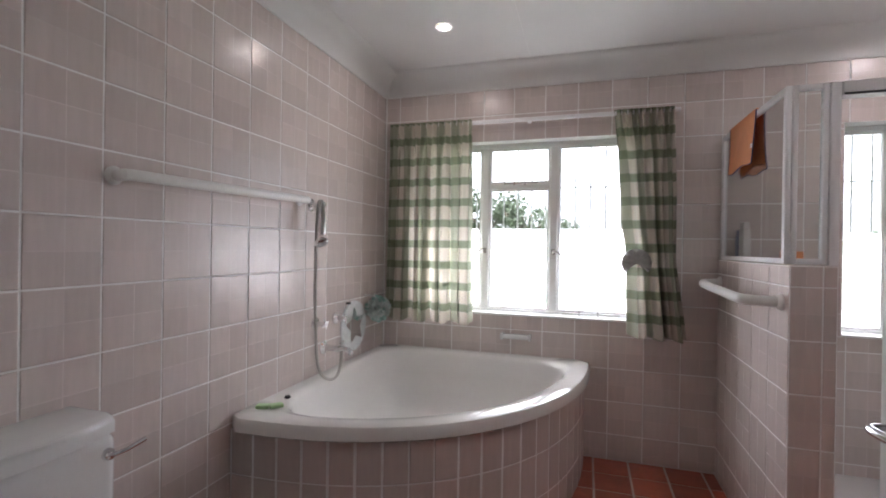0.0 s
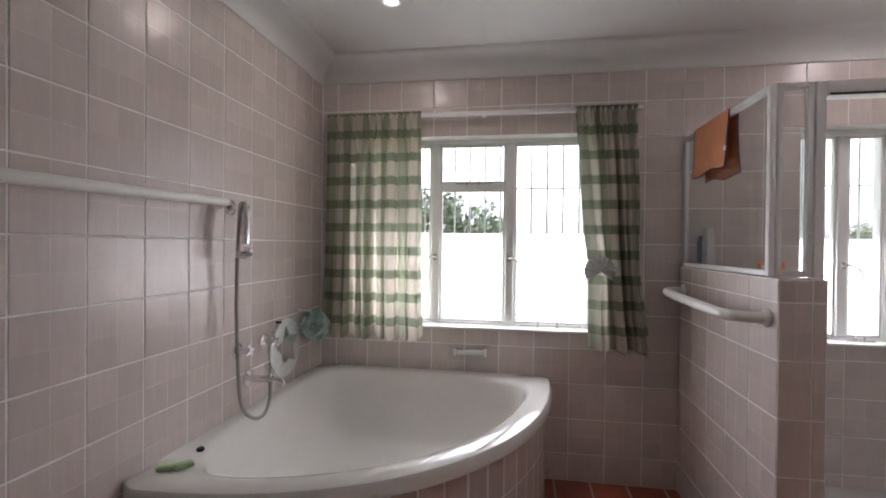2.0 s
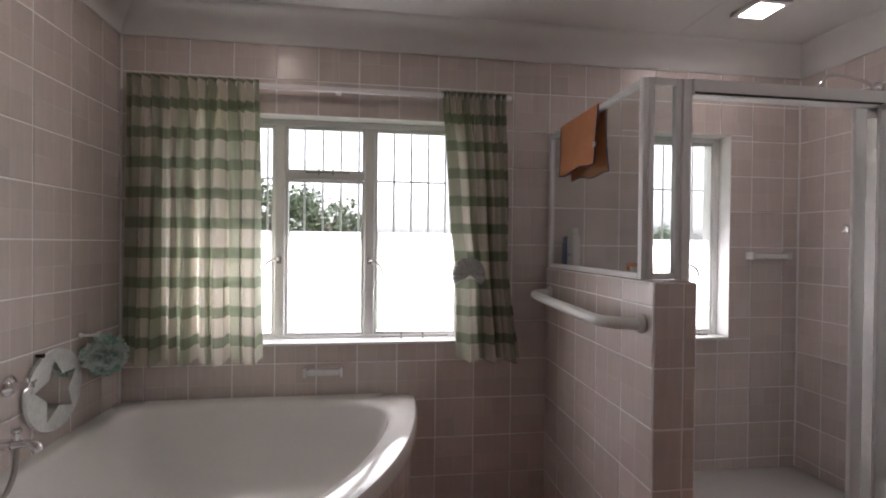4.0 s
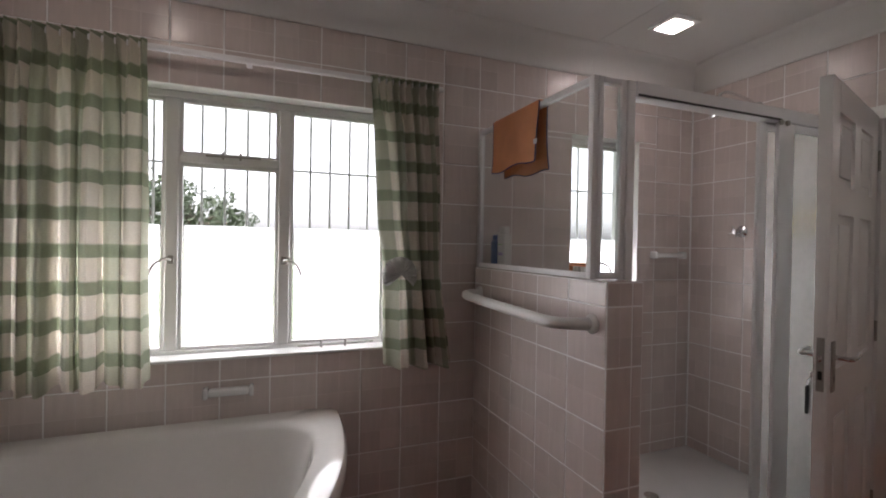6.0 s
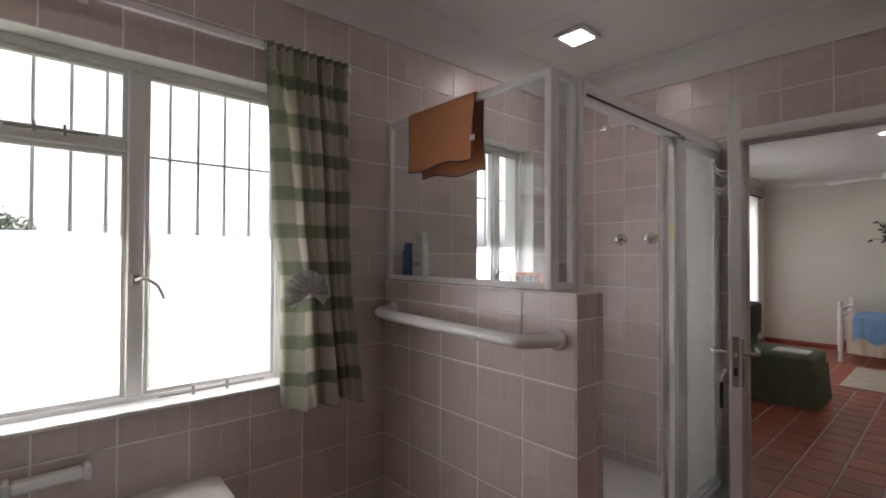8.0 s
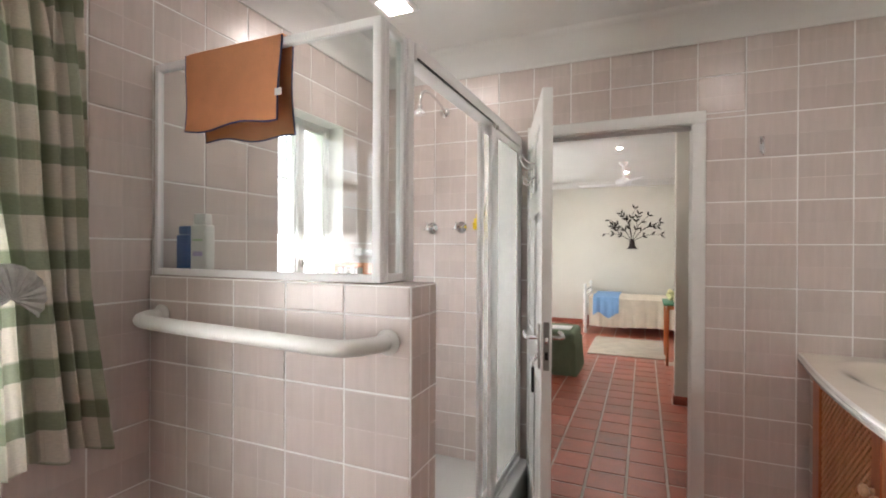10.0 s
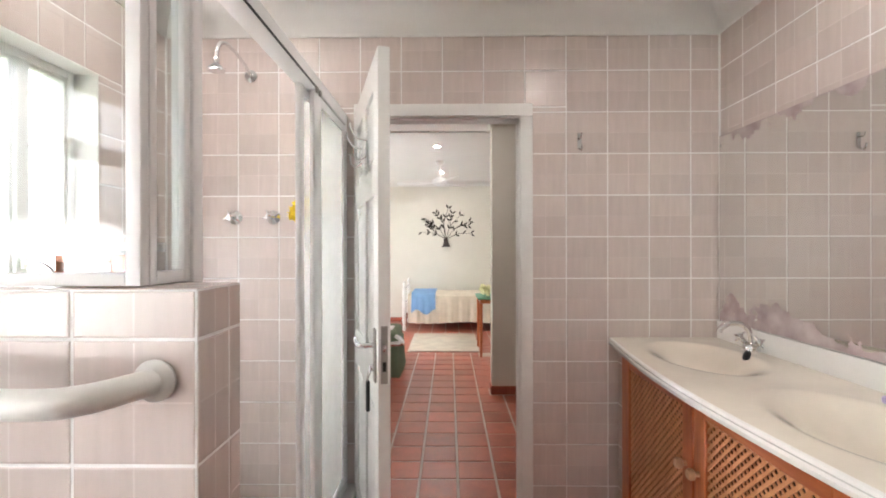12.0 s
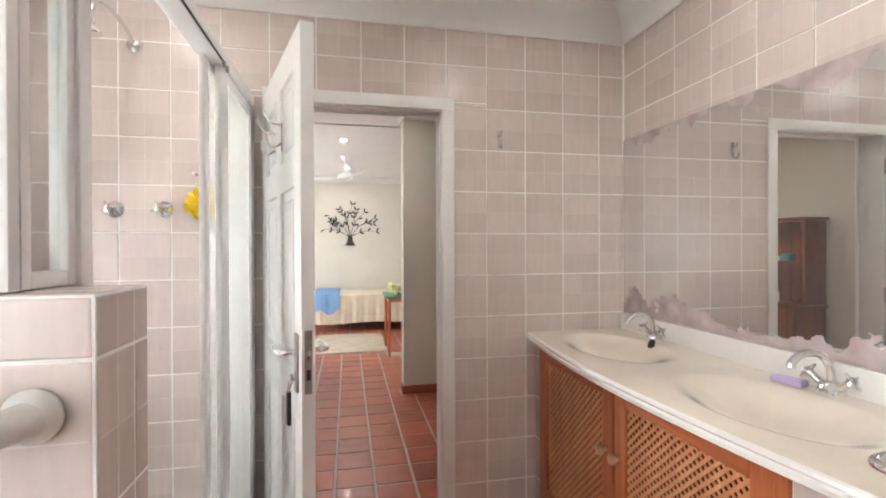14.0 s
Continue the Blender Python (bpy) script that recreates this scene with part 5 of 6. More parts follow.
def door_leaf(m, w, h, label, extras):
    """Six-panelled white door: hinge at the origin, leaf along +x, faces at y = 0 and y = -0.04."""
    root = thing("door_leaf", (0, 0, 0), label, "door")
    bm = bmesh.new()
    xs = [(0, 0.10), (w / 2 - 0.05, w / 2 + 0.05), (w - 0.10, w)]
    zs = [(0.008, 0.20), (0.78, 0.93), (1.48, 1.58), (h - 0.11, h)]
    for a, b in (xs[0], xs[2]):
        box(a, b, -0.04, 0, 0.008, h, 0.002, 1, into=bm)
    for c, d in zs:
        box(0.10, w - 0.10, -0.04, 0, c, d, into=bm)
    for c, d in zip([z[1] for z in zs], [z[0] for z in zs[1:]]):
        box(*xs[1], -0.04, 0, c, d, into=bm)
    part("body", bm, GLOSS, root, smooth=False)
    for a, b in ((0.10, w / 2 - 0.05), (w / 2 + 0.05, w - 0.10)):
        for c, d in zip([z[1] for z in zs], [z[0] for z in zs[1:]]):
            pb = box(a, b, -0.029, -0.011, c, d)
            for y0, y1 in ((-0.011, -0.003), (-0.037, -0.029)):
                box(a + 0.035, b - 0.035, y0, y1, c + 0.035, d - 0.035, 0.007, 2, into=pb)
            part("panel", pb, GLOSS, root)
    zc = 0.98
    x = w - 0.055
    part("lock_plate", box(w, w + 0.002, -0.031, -0.009, zc - 0.115, zc + 0.07, 0.0008, 1), STEEL, root, "steel lock face plate")
    part("bolt", box(w + 0.002, w + 0.010, -0.026, -0.014, zc - 0.012, zc + 0.012, 0.002), CHROME, root)
    # The plate is not cut: a black block gives the shade in the slot.
    part("keyway", box(w + 0.002, w + 0.0032, -0.026, -0.014, zc - 0.075, zc - 0.045), BLACK, root)
    for y, s in ((0.0, 1), (-0.04, -1)):
        hd = part("handle", box(x - 0.019, x + 0.019, min(y, y + s * 0.007), max(y, y + s * 0.007), zc - 0.12, zc + 0.055, 0.0025), STEEL, root, "dull chrome lever handle on a back plate")
        part("lever", tube(swing([(x, y + s * 0.005, zc), (x, y + s * 0.035, zc), (x - 0.012, y + s * 0.052, zc), (x - 0.06, y + s * 0.055, zc + 0.002), (x - 0.115, y + s * 0.052, zc + 0.002)], 5), 0.0085, 10), CHROME, hd)
        # black block on the back plate, coloured as the shade in the hole
        part("keyhole", box(x - 0.003, x + 0.003, min(y + s * 0.006, y + s * 0.0082), max(y + s * 0.006, y + s * 0.0082), zc - 0.085, zc - 0.062), BLACK, hd)
    for z in (0.25, 1.0, 1.75):
        part("hinge", tube([(-0.004, 0.006, z - 0.045), (-0.004, 0.006, z + 0.045)], 0.006, 8), STEEL, root)
    if extras:
        kx = w - 0.055
        part("key_ring", tube(swing([(kx, -0.046, zc - 0.075), (kx + 0.016, -0.062, zc - 0.09), (kx + 0.002, -0.07, zc - 0.125), (kx - 0.014, -0.062, zc - 0.09), (kx, -0.05, zc - 0.077)]), 0.002, 6), CHROME, root)
        part("key_fob", box(kx - 0.012, kx + 0.012, -0.072, -0.060, zc - 0.215, zc - 0.115, 0.004), BLACK, root, "black key fob hanging from the lock")
        part("key", box(kx - 0.008, kx + 0.008, -0.060, -0.046, zc - 0.082, zc - 0.064, 0.002), CHROME, root)
        for hx in (w * 0.42, w * 0.62):
            hk = part("coat_hook", box(hx - 0.012, hx + 0.012, -0.043, -0.04, 1.62, 1.72, 0.001, 1), CHROME, root, "chrome coat hook")
            part("prong", tube(swing([(hx, -0.043, 1.71), (hx - 0.01, -0.075, 1.72), (hx - 0.01, -0.10, 1.755), (hx - 0.01, -0.10, 1.775)]), 0.004, 8), CHROME, hk)
            part("prong", tube(swing([(hx, -0.043, 1.65), (hx - 0.01, -0.065, 1.635), (hx - 0.01, -0.085, 1.65), (hx - 0.01, -0.088, 1.68)]), 0.004, 8), CHROME, hk)
    root.matrix_basis = m
    return root


door_leaf(pose(XE - 0.02, 2.033, 0, 0, 0, 196.9), 0.765, 1.948, "white six-panel door standing open, keys in its lock", True)
door_leaf(pose(1.88, 0.33, 0, 0, 0, 94.0), 0.702, 1.965, "white panelled entry door standing open beside the vanity", False)

hk = thing("wall_hook", (XE - 0.01, 0.995, 1.75), "chrome double robe hook on the tiled wall", "hook")
part("plate", box(XE - 0.008, XE - 0.004, 0.985, 1.005, 1.777, 1.852, 0.0015, 1), CHROME, hk)
part("prong", tube(swing([(XE - 0.008, 0.995, 1.83), (XE - 0.03, 0.995, 1.825), (XE - 0.042, 0.995, 1.845)]), 0.004, 8), CHROME, hk)
part("prong", tube(swing([(XE - 0.008, 0.995, 1.775), (XE - 0.03, 0.995, 1.762), (XE - 0.045, 0.995, 1.775), (XE - 0.047, 0.995, 1.79)]), 0.004, 8), CHROME, hk)

# ---- vanity ----
VX0, VX1, VF, VZ = 1.965, XE - 0.006, 0.845, 0.872
cab = thing("vanity_cabinet", (2.84, 0.6, 0), "varnished pine vanity cabinet with lattice doors", "cabinet")
# Near-black block behind the lattice: the cabinet's inner shade is in its colour.
part("body", box(2.20, 3.49, YM + 0.02, VF - 0.05, 0.08, 0.765), PAINTED_SHADE, cab, "solid cabinet body coloured as the shade inside")
for b in ((2.20, 2.235, 0.0, 0.825), (3.46, 3.49, 0.0, 0.825)):
    part("stile", box(b[0], b[1], VF - 0.05, VF - 0.03, b[2], b[3], 0.002, 1), PINE, cab)
part("plinth", box(2.235, 3.45, VF - 0.09, VF - 0.07, 0, 0.09), PINE_H, cab)


def lattice_door(x0, x1, z0, z1, knob_x, y=VF - 0.048):
    s = 0.065
    leaf = part("door", box(x0, x0 + s, y, y + 0.022, z0, z1, 0.003, 1), PINE, cab, "pine door with a diagonal lattice")
    part("stile", box(x1 - s, x1, y, y + 0.022, z0, z1, 0.003, 1), PINE, leaf)
    part("rail", box(x0 + s, x1 - s, y, y + 0.022, z0, z0 + s, 0.003, 1), PINE_H, leaf)
    part("rail", box(x0 + s, x1 - s, y, y + 0.022, z1 - s, z1, 0.003, 1), PINE_H, leaf)
    a0, a1, c0, c1 = x0 + s - 0.004, x1 - s + 0.004, z0 + s - 0.004, z1 - s + 0.004
    bm = bmesh.new()
    pitch, hw = 0.030, 0.0052
    for sign, yy in ((1, y + 0.008), (-1, y + 0.0108)):
        k = (c0 - a1) if sign > 0 else (c0 + a0)
        end = (c1 - a0) if sign > 0 else (c1 + a1)
        while k < end:
            pts = []
            for x in (a0, a1):
                z = k + sign * x
                if c0 <= z <= c1: pts.append((x, z))
            for z in (c0, c1):
                x = (z - k) * sign
                if a0 < x < a1: pts.append((x, z))
            if len(pts) >= 2:
                (xa, za), (xb, zb) = pts[0], pts[1]
                d = Vector((xb - xa, zb - za))
                if d.length > 0.012:
                    d.normalize()
                    n = Vector((-d.y, d.x)) * hw
                    q = [(xa + n.x, za + n.y), (xb + n.x, zb + n.y), (xb - n.x, zb - n.y), (xa - n.x, za - n.y)]
                    lo = [bm.verts.new((x, yy, z)) for x, z in q]
                    hi = [bm.verts.new((x, yy + 0.0027, z)) for x, z in q]
                    bm.faces.new(hi); bm.faces.new(lo[::-1])
                    for i in range(4):
                        bm.faces.new((lo[i], lo[(i + 1) % 4], hi[(i + 1) % 4], hi[i]))
            k += pitch
    lt = part("lattice", bm, PINE_LAT, leaf, "crossed thin pine slats", smooth=False)
    lt["kind"] = "stuff"
    part("knob", lathe([(0.009, 0), (0.008, 0.012), (0.017, 0.018), (0.019, 0.028), (0.014, 0.037), (0, 0.04)], (knob_x, y + 0.022, 0.57), (0, 1, 0), 20), KNOB, leaf, "turned pale pine knob")


PINE_LAT = wood("pale_pine_slats", (0.68, 0.33, 0.155), (0.54, 0.215, 0.09), 0.4)
KNOB = wood("pale_pine_knob", (0.66, 0.45, 0.28), (0.5, 0.3, 0.17), 0.35)
lattice_door(2.855, 3.462, 0.10, 0.822, 2.895)
lattice_door(2.23, 2.845, 0.10, 0.822, 2.815)

pier = solo("vanity_pier", box(VX0 + 0.02, 2.196, YM + 0.006, VF - 0.035, 0, 0.83), GROUT, "pink tiled pier carrying the vanity top", "pier", base=(2.08, 0.6, 0), smooth=False)
pier2 = solo("vanity_pier", box(3.494, XE - 0.005, YM + 0.006, VF - 0.035, 0, 0.83), GROUT, "narrow pink tiled pier at the vanity end", "pier", base=(3.53, 0.6, 0), smooth=False)

vt = thing("washbasin_counter", (2.78, 0.6, 0.83), "cream cultured marble vanity top with two oval basins", "washbasin")
nx, ny = 150, 46


def bow(x):
    """Bowed front line of the top."""
    return VF + 0.062 * math.sin(math.pi * (x - VX0) / (VX1 - VX0))


vb = bmesh.new()
BASINS = ((3.16, 0.62, 0.27, 0.175), (2.43, 0.62, 0.27, 0.175))
grid = []
for j in range(ny + 1):
    row = []
    for i in range(nx + 1):
        x = VX0 + (VX1 - VX0) * i / nx
        y = YM + 0.006 + (bow(x) - YM - 0.006) * j / ny
        z = VZ
        for bx, by, ra, rb in BASINS:
            d = math.sqrt(((x - bx) / ra) ** 2 + ((y - by) / rb) ** 2)
            if d < 1.12:
                t = min(1, max(0, (1.12 - d) / 0.95))
                z -= 0.095 * t * t * (3 - 2 * t)
        row.append(vb.verts.new((x, y, z)))
    grid.append(row)
for j in range(ny):
    for i in range(nx):
        vb.faces.new((grid[j][i], grid[j][i + 1], grid[j + 1][i + 1], grid[j + 1][i]))
part("top", vb, TOP, vt)
edge = [(VF, VZ), (VF + 0.008, VZ - 0.003), (VF + 0.011, VZ - 0.010), (VF + 0.006, VZ - 0.016), (VF + 0.012, VZ - 0.022), (VF + 0.010, VZ - 0.034), (VF, VZ - 0.040), (VF - 0.12, VZ - 0.040)]
eb = bmesh.new()
rings = [[eb.verts.new((x, y + bow(x) - VF, z)) for y, z in edge] for x in [VX0 + (VX1 - VX0) * i / 40 for i in range(41)]]
for a, b in zip(rings, rings[1:]):
    for k in range(len(edge) - 1):
        eb.faces.new((a[k], a[k + 1], b[k + 1], b[k]))
part("front_edge", eb, TOP_EDGE, vt, "white moulded front edge")
part("end_edge", box(VX0 - 0.008, VX0, YM + 0.006, VF + 0.01, VZ - 0.04, VZ - 0.0005, 0.003), TOP_EDGE, vt)
part("upstand", box(VX0, VX1, YM + 0.005, YM + 0.022, VZ - 0.01, 0.955, 0.005, 3), TOP_EDGE, vt, "white upstand behind the basins")
for bx, by, ra, rb in BASINS:
    part("waste", lathe([(0, 0), (0.024, 0), (0.024, 0.003), (0.014, 0.002), (0, 0.002)], (bx, by, VZ - 0.0945), (0, 0, 1), 20), CHROME, vt)


def basin_mixer(at, turn):
    x, y, z = at
    root = thing("basin_mixer", at, "chrome basin mixer with cross handles", "tap", "basin mixers")
    part("base", box(x - 0.03, x + 0.03, y - 0.022, y + 0.022, z, z + 0.022, 0.008, 3), CHROME, root)
    part("spout", tube(swing([(x, y, z + 0.018), (x, y + 0.004, z + 0.075), (x + 0.005, y + 0.03, z + 0.112), (x + 0.012, y + 0.08, z + 0.118), (x + 0.016, y + 0.115, z + 0.095), (x + 0.016, y + 0.12, z + 0.08)]), 0.011, 12), CHROME, root)
    for s in (-1, 1):
        d = Vector((s * 0.8, 0.1, 0.55)).normalized()
        cross_tap(root, Vector((x, y, z + 0.012)) + d * 0.012, d, 0.85, "valve")
    return root


basin_mixer((3.22, 0.39, VZ), 0)
basin_mixer((2.45, 0.39, VZ), 0)
solo("rubber_plug", lathe([(0.019, 0), (0.022, 0.008), (0.02, 0.014), (0.006, 0.016), (0, 0.02)], (3.15, 0.445, VZ + 0.0005), (0.25, 0.9, 0.35), 20), BLACK, "black rubber basin plug by the tap", "plug", base=(3.15, 0.445, VZ))
sp = box(-0.045, 0.045, -0.022, 0.022, 0, 0.022, 0.008, 3)
bmesh.ops.transform(sp, matrix=pose(2.56, 0.41, VZ + 0.0005, 0, 0, 12), verts=sp.verts[:])
solo("soap_bar", sp, LILAC, "lilac soap lying beside the basin", "soap", base=(2.56, 0.41, VZ))

mr = thing("wall_mirror", (2.8, YM + 0.006, 0.957), "wide frameless mirror with stained, desilvered edges", "mirror")
part("glass", box(2.0, XE - 0.012, YM + 0.006, YM + 0.011, 0.957, 1.83), MIRROR_OLD, mr, smooth=False)
for x in (2.06, 3.53):
    for z in (1.0, 1.785):
        part("screw", lathe([(0, 0.003), (0.007, 0.002), (0.008, 0)], (x, YM + 0.011, z), (0, 1, 0), 12), STEEL, mr)

# ---- ceiling lamps ----
d1 = thing("downlight", (0.567, 2.345, ZC - 0.006), "small round recessed ceiling light, lit", "ceiling light", "bathroom lights")
part("trim", lathe([(0.030, 0), (0.042, -0.002), (0.045, 0.004), (0.045, 0.0055), (0.030, 0.0055)], (0.567, 2.345, ZC - 0.006), caps=False), ALU, d1)
part("lens", lathe([(0, 0.002), (0.017, 0.002), (0.017, 0.005), (0, 0.005)], (0.567, 2.345, ZC - 0.006)), LAMP, d1)
# Unseen light added to fill the east side, placed by the mirror wall's glow.
d3 = thing("downlight", (2.45, 1.0, ZC - 0.006), "added unseen round ceiling light before the vanity, lit", "ceiling light", "bathroom lights")
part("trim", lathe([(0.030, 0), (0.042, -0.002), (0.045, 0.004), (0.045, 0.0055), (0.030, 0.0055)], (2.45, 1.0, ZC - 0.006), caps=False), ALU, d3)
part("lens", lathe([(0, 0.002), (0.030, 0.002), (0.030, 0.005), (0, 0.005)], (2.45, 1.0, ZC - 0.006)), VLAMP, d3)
d2 = thing("ceiling_light", (2.885, 2.552, ZC - 0.016), "square white ceiling light over the shower, lit", "ceiling light", "bathroom lights")
part("frame", box(2.80, 2.97, 2.467, 2.637, ZC - 0.016, ZC - 0.0005, 0.005), ALU, d2)
part("diffuser", box(2.825, 2.945, 2.492, 2.612, ZC - 0.020, ZC - 0.0165, 0.001, 1), LED, d2)

# ---- bedroom ----
bed = thing("bed", (9.1, 1.6, 0), "single bed with a white turned frame and cream bedspread", "bed")
part("mattress", box(8.66, 9.54, 0.65, 2.50, 0.28, 0.56, 0.05, 3), SPREAD, bed)
sb = bmesh.new()
nyy = 90
prev = None
for k in range(nyy + 1):
    y = 0.62 + (2.50 - 0.62) * k / nyy
    wv = 0.012 * math.sin(y * 34) + 0.006 * math.sin(y * 71 + 1)
    col = [sb.verts.new(p) for p in ((9.55, y, 0.565), (8.72, y, 0.575 + 0.006 * math.sin(y * 9)), (8.655, y, 0.555), (8.635 + wv * 0.3, y, 0.45), (8.625 + wv, y, 0.28), (8.62 + wv * 1.4, y, 0.13 + 0.012 * math.sin(y * 5)))]
    if prev:
        for a in range(5):
            sb.faces.new((prev[a], prev[a + 1], col[a + 1], col[a]))
    prev = col
spd = part("bedspread", sb, SPREAD, bed, "cream bedspread with a frilled hem")
for x in (8.66, 9.5):
    part("post", lathe([(0.022, 0), (0.03, 0.05), (0.02, 0.10), (0.03, 0.14), (0.032, 0.45), (0.022, 0.50), (0.032, 0.56), (0.024, 0.68), (0.014, 0.70), (0.026, 0.735), (0.022, 0.77), (0, 0.785)], (x, 2.56, 0), (0, 0, 1), 16), GLOSS, bed)
for z in (0.42, 0.58, 0.66):
    part("rail", tube([(8.69, 2.56, z), (9.47, 2.56, z)], 0.014, 8), GLOSS, bed)
part("side_rail", box(8.68, 8.70, 0.65, 2.53, 0.2, 0.28, 0.004), DARKWOOD, bed)
for x in (8.70, 9.5):
    part("leg", box(x - 0.03, x + 0.03, 0.66, 0.72, 0, 0.28, 0.004), GLOSS, bed)
bl = bmesh.new()
prev = None
for k in range(21):
    y = 2.06 + 0.38 * k / 20
    wv = 0.008 * math.sin(y * 60)
    col = [bl.verts.new(p) for p in ((9.5, y, 0.585), (8.72, y, 0.595), (8.645, y, 0.57), (8.618 + wv, y, 0.42), (8.610 + wv, y, 0.30 + 0.04 * math.sin(y * 22)))]
    if prev:
        for a in range(4):
            bl.faces.new((prev[a], prev[a + 1], col[a + 1], col[a]))
    prev = col
bo = solo("blanket", bl, BLUE_BL, "folded pale blue blanket over the bed", "blanket", base=(9.0, 2.25, 0.585))
bm_ = bo.modifiers.new("thickness", "SOLIDIFY"); bm_.thickness = 0.012; bm_.offset = 1
pil = box(8.95, 9.5, 0.72, 1.25, 0.58, 0.68, 0.045, 4)
pl = solo("pillow", pil, SPREAD, "plump cream pillow on the bed", "pillow", base=(9.2, 1.0, 0.58))

rug = solo("rug", box(7.15, 8.35, 1.42, 2.33, 0.0005, 0.014, 0.004), RUG, "flat grey-beige woven rug on the tiles", "rug", base=(7.75, 1.9, 0))

tb = thing("side_table", (7.15, 1.15, 0), "small wooden table with a green top", "table")
part("top", box(6.85, 7.45, 0.85, 1.43, 0.685, 0.71, 0.004), GREEN_TOP, tb, "green table top")
part("apron", box(6.88, 7.42, 0.88, 1.40, 0.64, 0.684), PINE_H, tb)
for x, y in ((6.89, 1.39), (7.41, 1.39), (6.89, 0.89), (7.41, 0.89)):
    part("leg", tube([(x, y, 0.64), (x + (0.02 if x < 7 else -0.02) * -1, y, 0.0)], 0.02, 8, radii=[0.022, 0.014]), PINE, tb)
fl = bmesh.new()
rng = random.Random(3)
for _ in range(40):
    p = Vector((7.1 + rng.uniform(-0.12, 0.12), 1.28 + rng.uniform(-0.09, 0.09), 0.735 + rng.uniform(0, 0.09)))
    lathe([(0, -0.02), (0.025, -0.01), (0.03, 0.008), (0.012, 0.02), (0, 0.022)], p, (rng.gauss(0, 1), rng.gauss(0, 1), 1.0), 8, into=fl)
fb = solo("flower_bunch", fl, FLOWER, "bunch of cream flowers lying on the table", "flowers", base=(7.1, 1.28, 0.71))

for ob in (bed, bo, pl):
    shift(ob, 0, -0.22)
shift(rug, 0, -0.18)
for ob in (tb, fb):
    shift(ob, 0, -0.15)

# wall tree
wt = thing("wall_tree", (BX - 0.01, 1.93, 1.33), "black metal tree with leaves on the cream wall", "wall decoration")
rng = random.Random(12)
trunk = bmesh.new()
tx = BX - 0.012
tube(swing([(tx, 1.925, 1.345), (tx, 1.93, 1.42), (tx, 1.935, 1.46), (tx, 1.93, 1.49)]), 0.03, 8, into=trunk, radii=None)
lathe([(0.10, 0), (0.075, 0.012), (0.052, 0.05), (0.042, 0.10), (0.045, 0.13)], (tx, 1.928, 1.33), (0, 0, 1), 10, into=trunk)
tips = []


def branch(foot, ang, ln, forks):
    """A curved branch in the plane of the wall, with side shoots."""
    a = radians(ang)
    d = Vector((0, -math.sin(a), math.cos(a)))
    bend = Vector((0, -d.z, d.y)) * ln * 0.10 * (1 if ang < 0 else -1)
    pts = swing([foot, foot + d * ln * 0.5 + bend, foot + d * ln], 5)
    tube(pts, 0.005, 6, into=trunk, radii=[0.006 - 0.0035 * k / len(pts) for k in range(len(pts))])
    tips.append(pts)
    for at_, turn, size in forks:
        branch(pts[int(at_ * (len(pts) - 1))], ang + turn, ln * size, ())


top = Vector((tx, 1.93, 1.46))
for ang, ln, forks in ((-72, 0.45, ((0.5, 36, 0.42),)), (-44, 0.52, ((0.45, -20, 0.45),)), (-20, 0.50, ()), (4, 0.56, ((0.4, -30, 0.4),)),
                       (30, 0.50, ((0.5, -24, 0.45),)), (52, 0.53, ((0.5, 26, 0.42),)), (76, 0.46, ())):
    branch(top, ang, ln, forks)
bmesh.ops.scale(trunk, vec=(0.35, 1, 1), space=Matrix.Translation((-tx, 0, 0)), verts=trunk.verts[:])
part("branches", trunk, IRON, wt)
for pts in tips:
    for k in range(4 if len(pts) > 8 else 2, len(pts), 3):
        for s in (-1, 1):
            if rng.random() < 0.12:
                continue
            p = pts[k]
            d = (pts[k] - pts[k - 1]).normalized()
            d = (d + Vector((0, s * d.z, -s * d.y)) * 0.9).normalized()
            n = Vector((0, -d.z, d.y))
            lb = bmesh.new()
            shape = [(0, 0), (0.3, 0.16), (0.65, 0.14), (1, 0), (0.65, -0.14), (0.3, -0.16)]
            lf = [lb.verts.new(p + (d * a + n * b) * 0.085 - Vector((0.004, 0, 0))) for a, b in shape]
            lk = [lb.verts.new(v.co + Vector((0.004, 0, 0))) for v in lf]
            lb.faces.new(lf); lb.faces.new(lk[::-1])
            for i in range(6):
                lb.faces.new((lf[i], lf[(i + 1) % 6], lk[(i + 1) % 6], lk[i]))
            part("leaf", lb, IRON, wt)

shift(wt, 0, -0.25)

# ceiling fan
fan = thing("ceiling_fan", (7.7, 1.93, 2.17), "white three-bladed ceiling fan at rest", "ceiling fan")
part("canopy", lathe([(0, 0), (0.035, 0.01), (0.06, 0.05), (0.06, 0.058)], (7.7, 1.93, 2.44)), FAN, fan)
part("rod", tube([(7.7, 1.93, 2.28), (7.7, 1.93, 2.45)], 0.013, 8), FAN, fan)
part("motor", lathe([(0, 0), (0.06, 0.005), (0.10, 0.03), (0.10, 0.075), (0.06, 0.10), (0.02, 0.12)], (7.7, 1.93, 2.17)), FAN, fan)
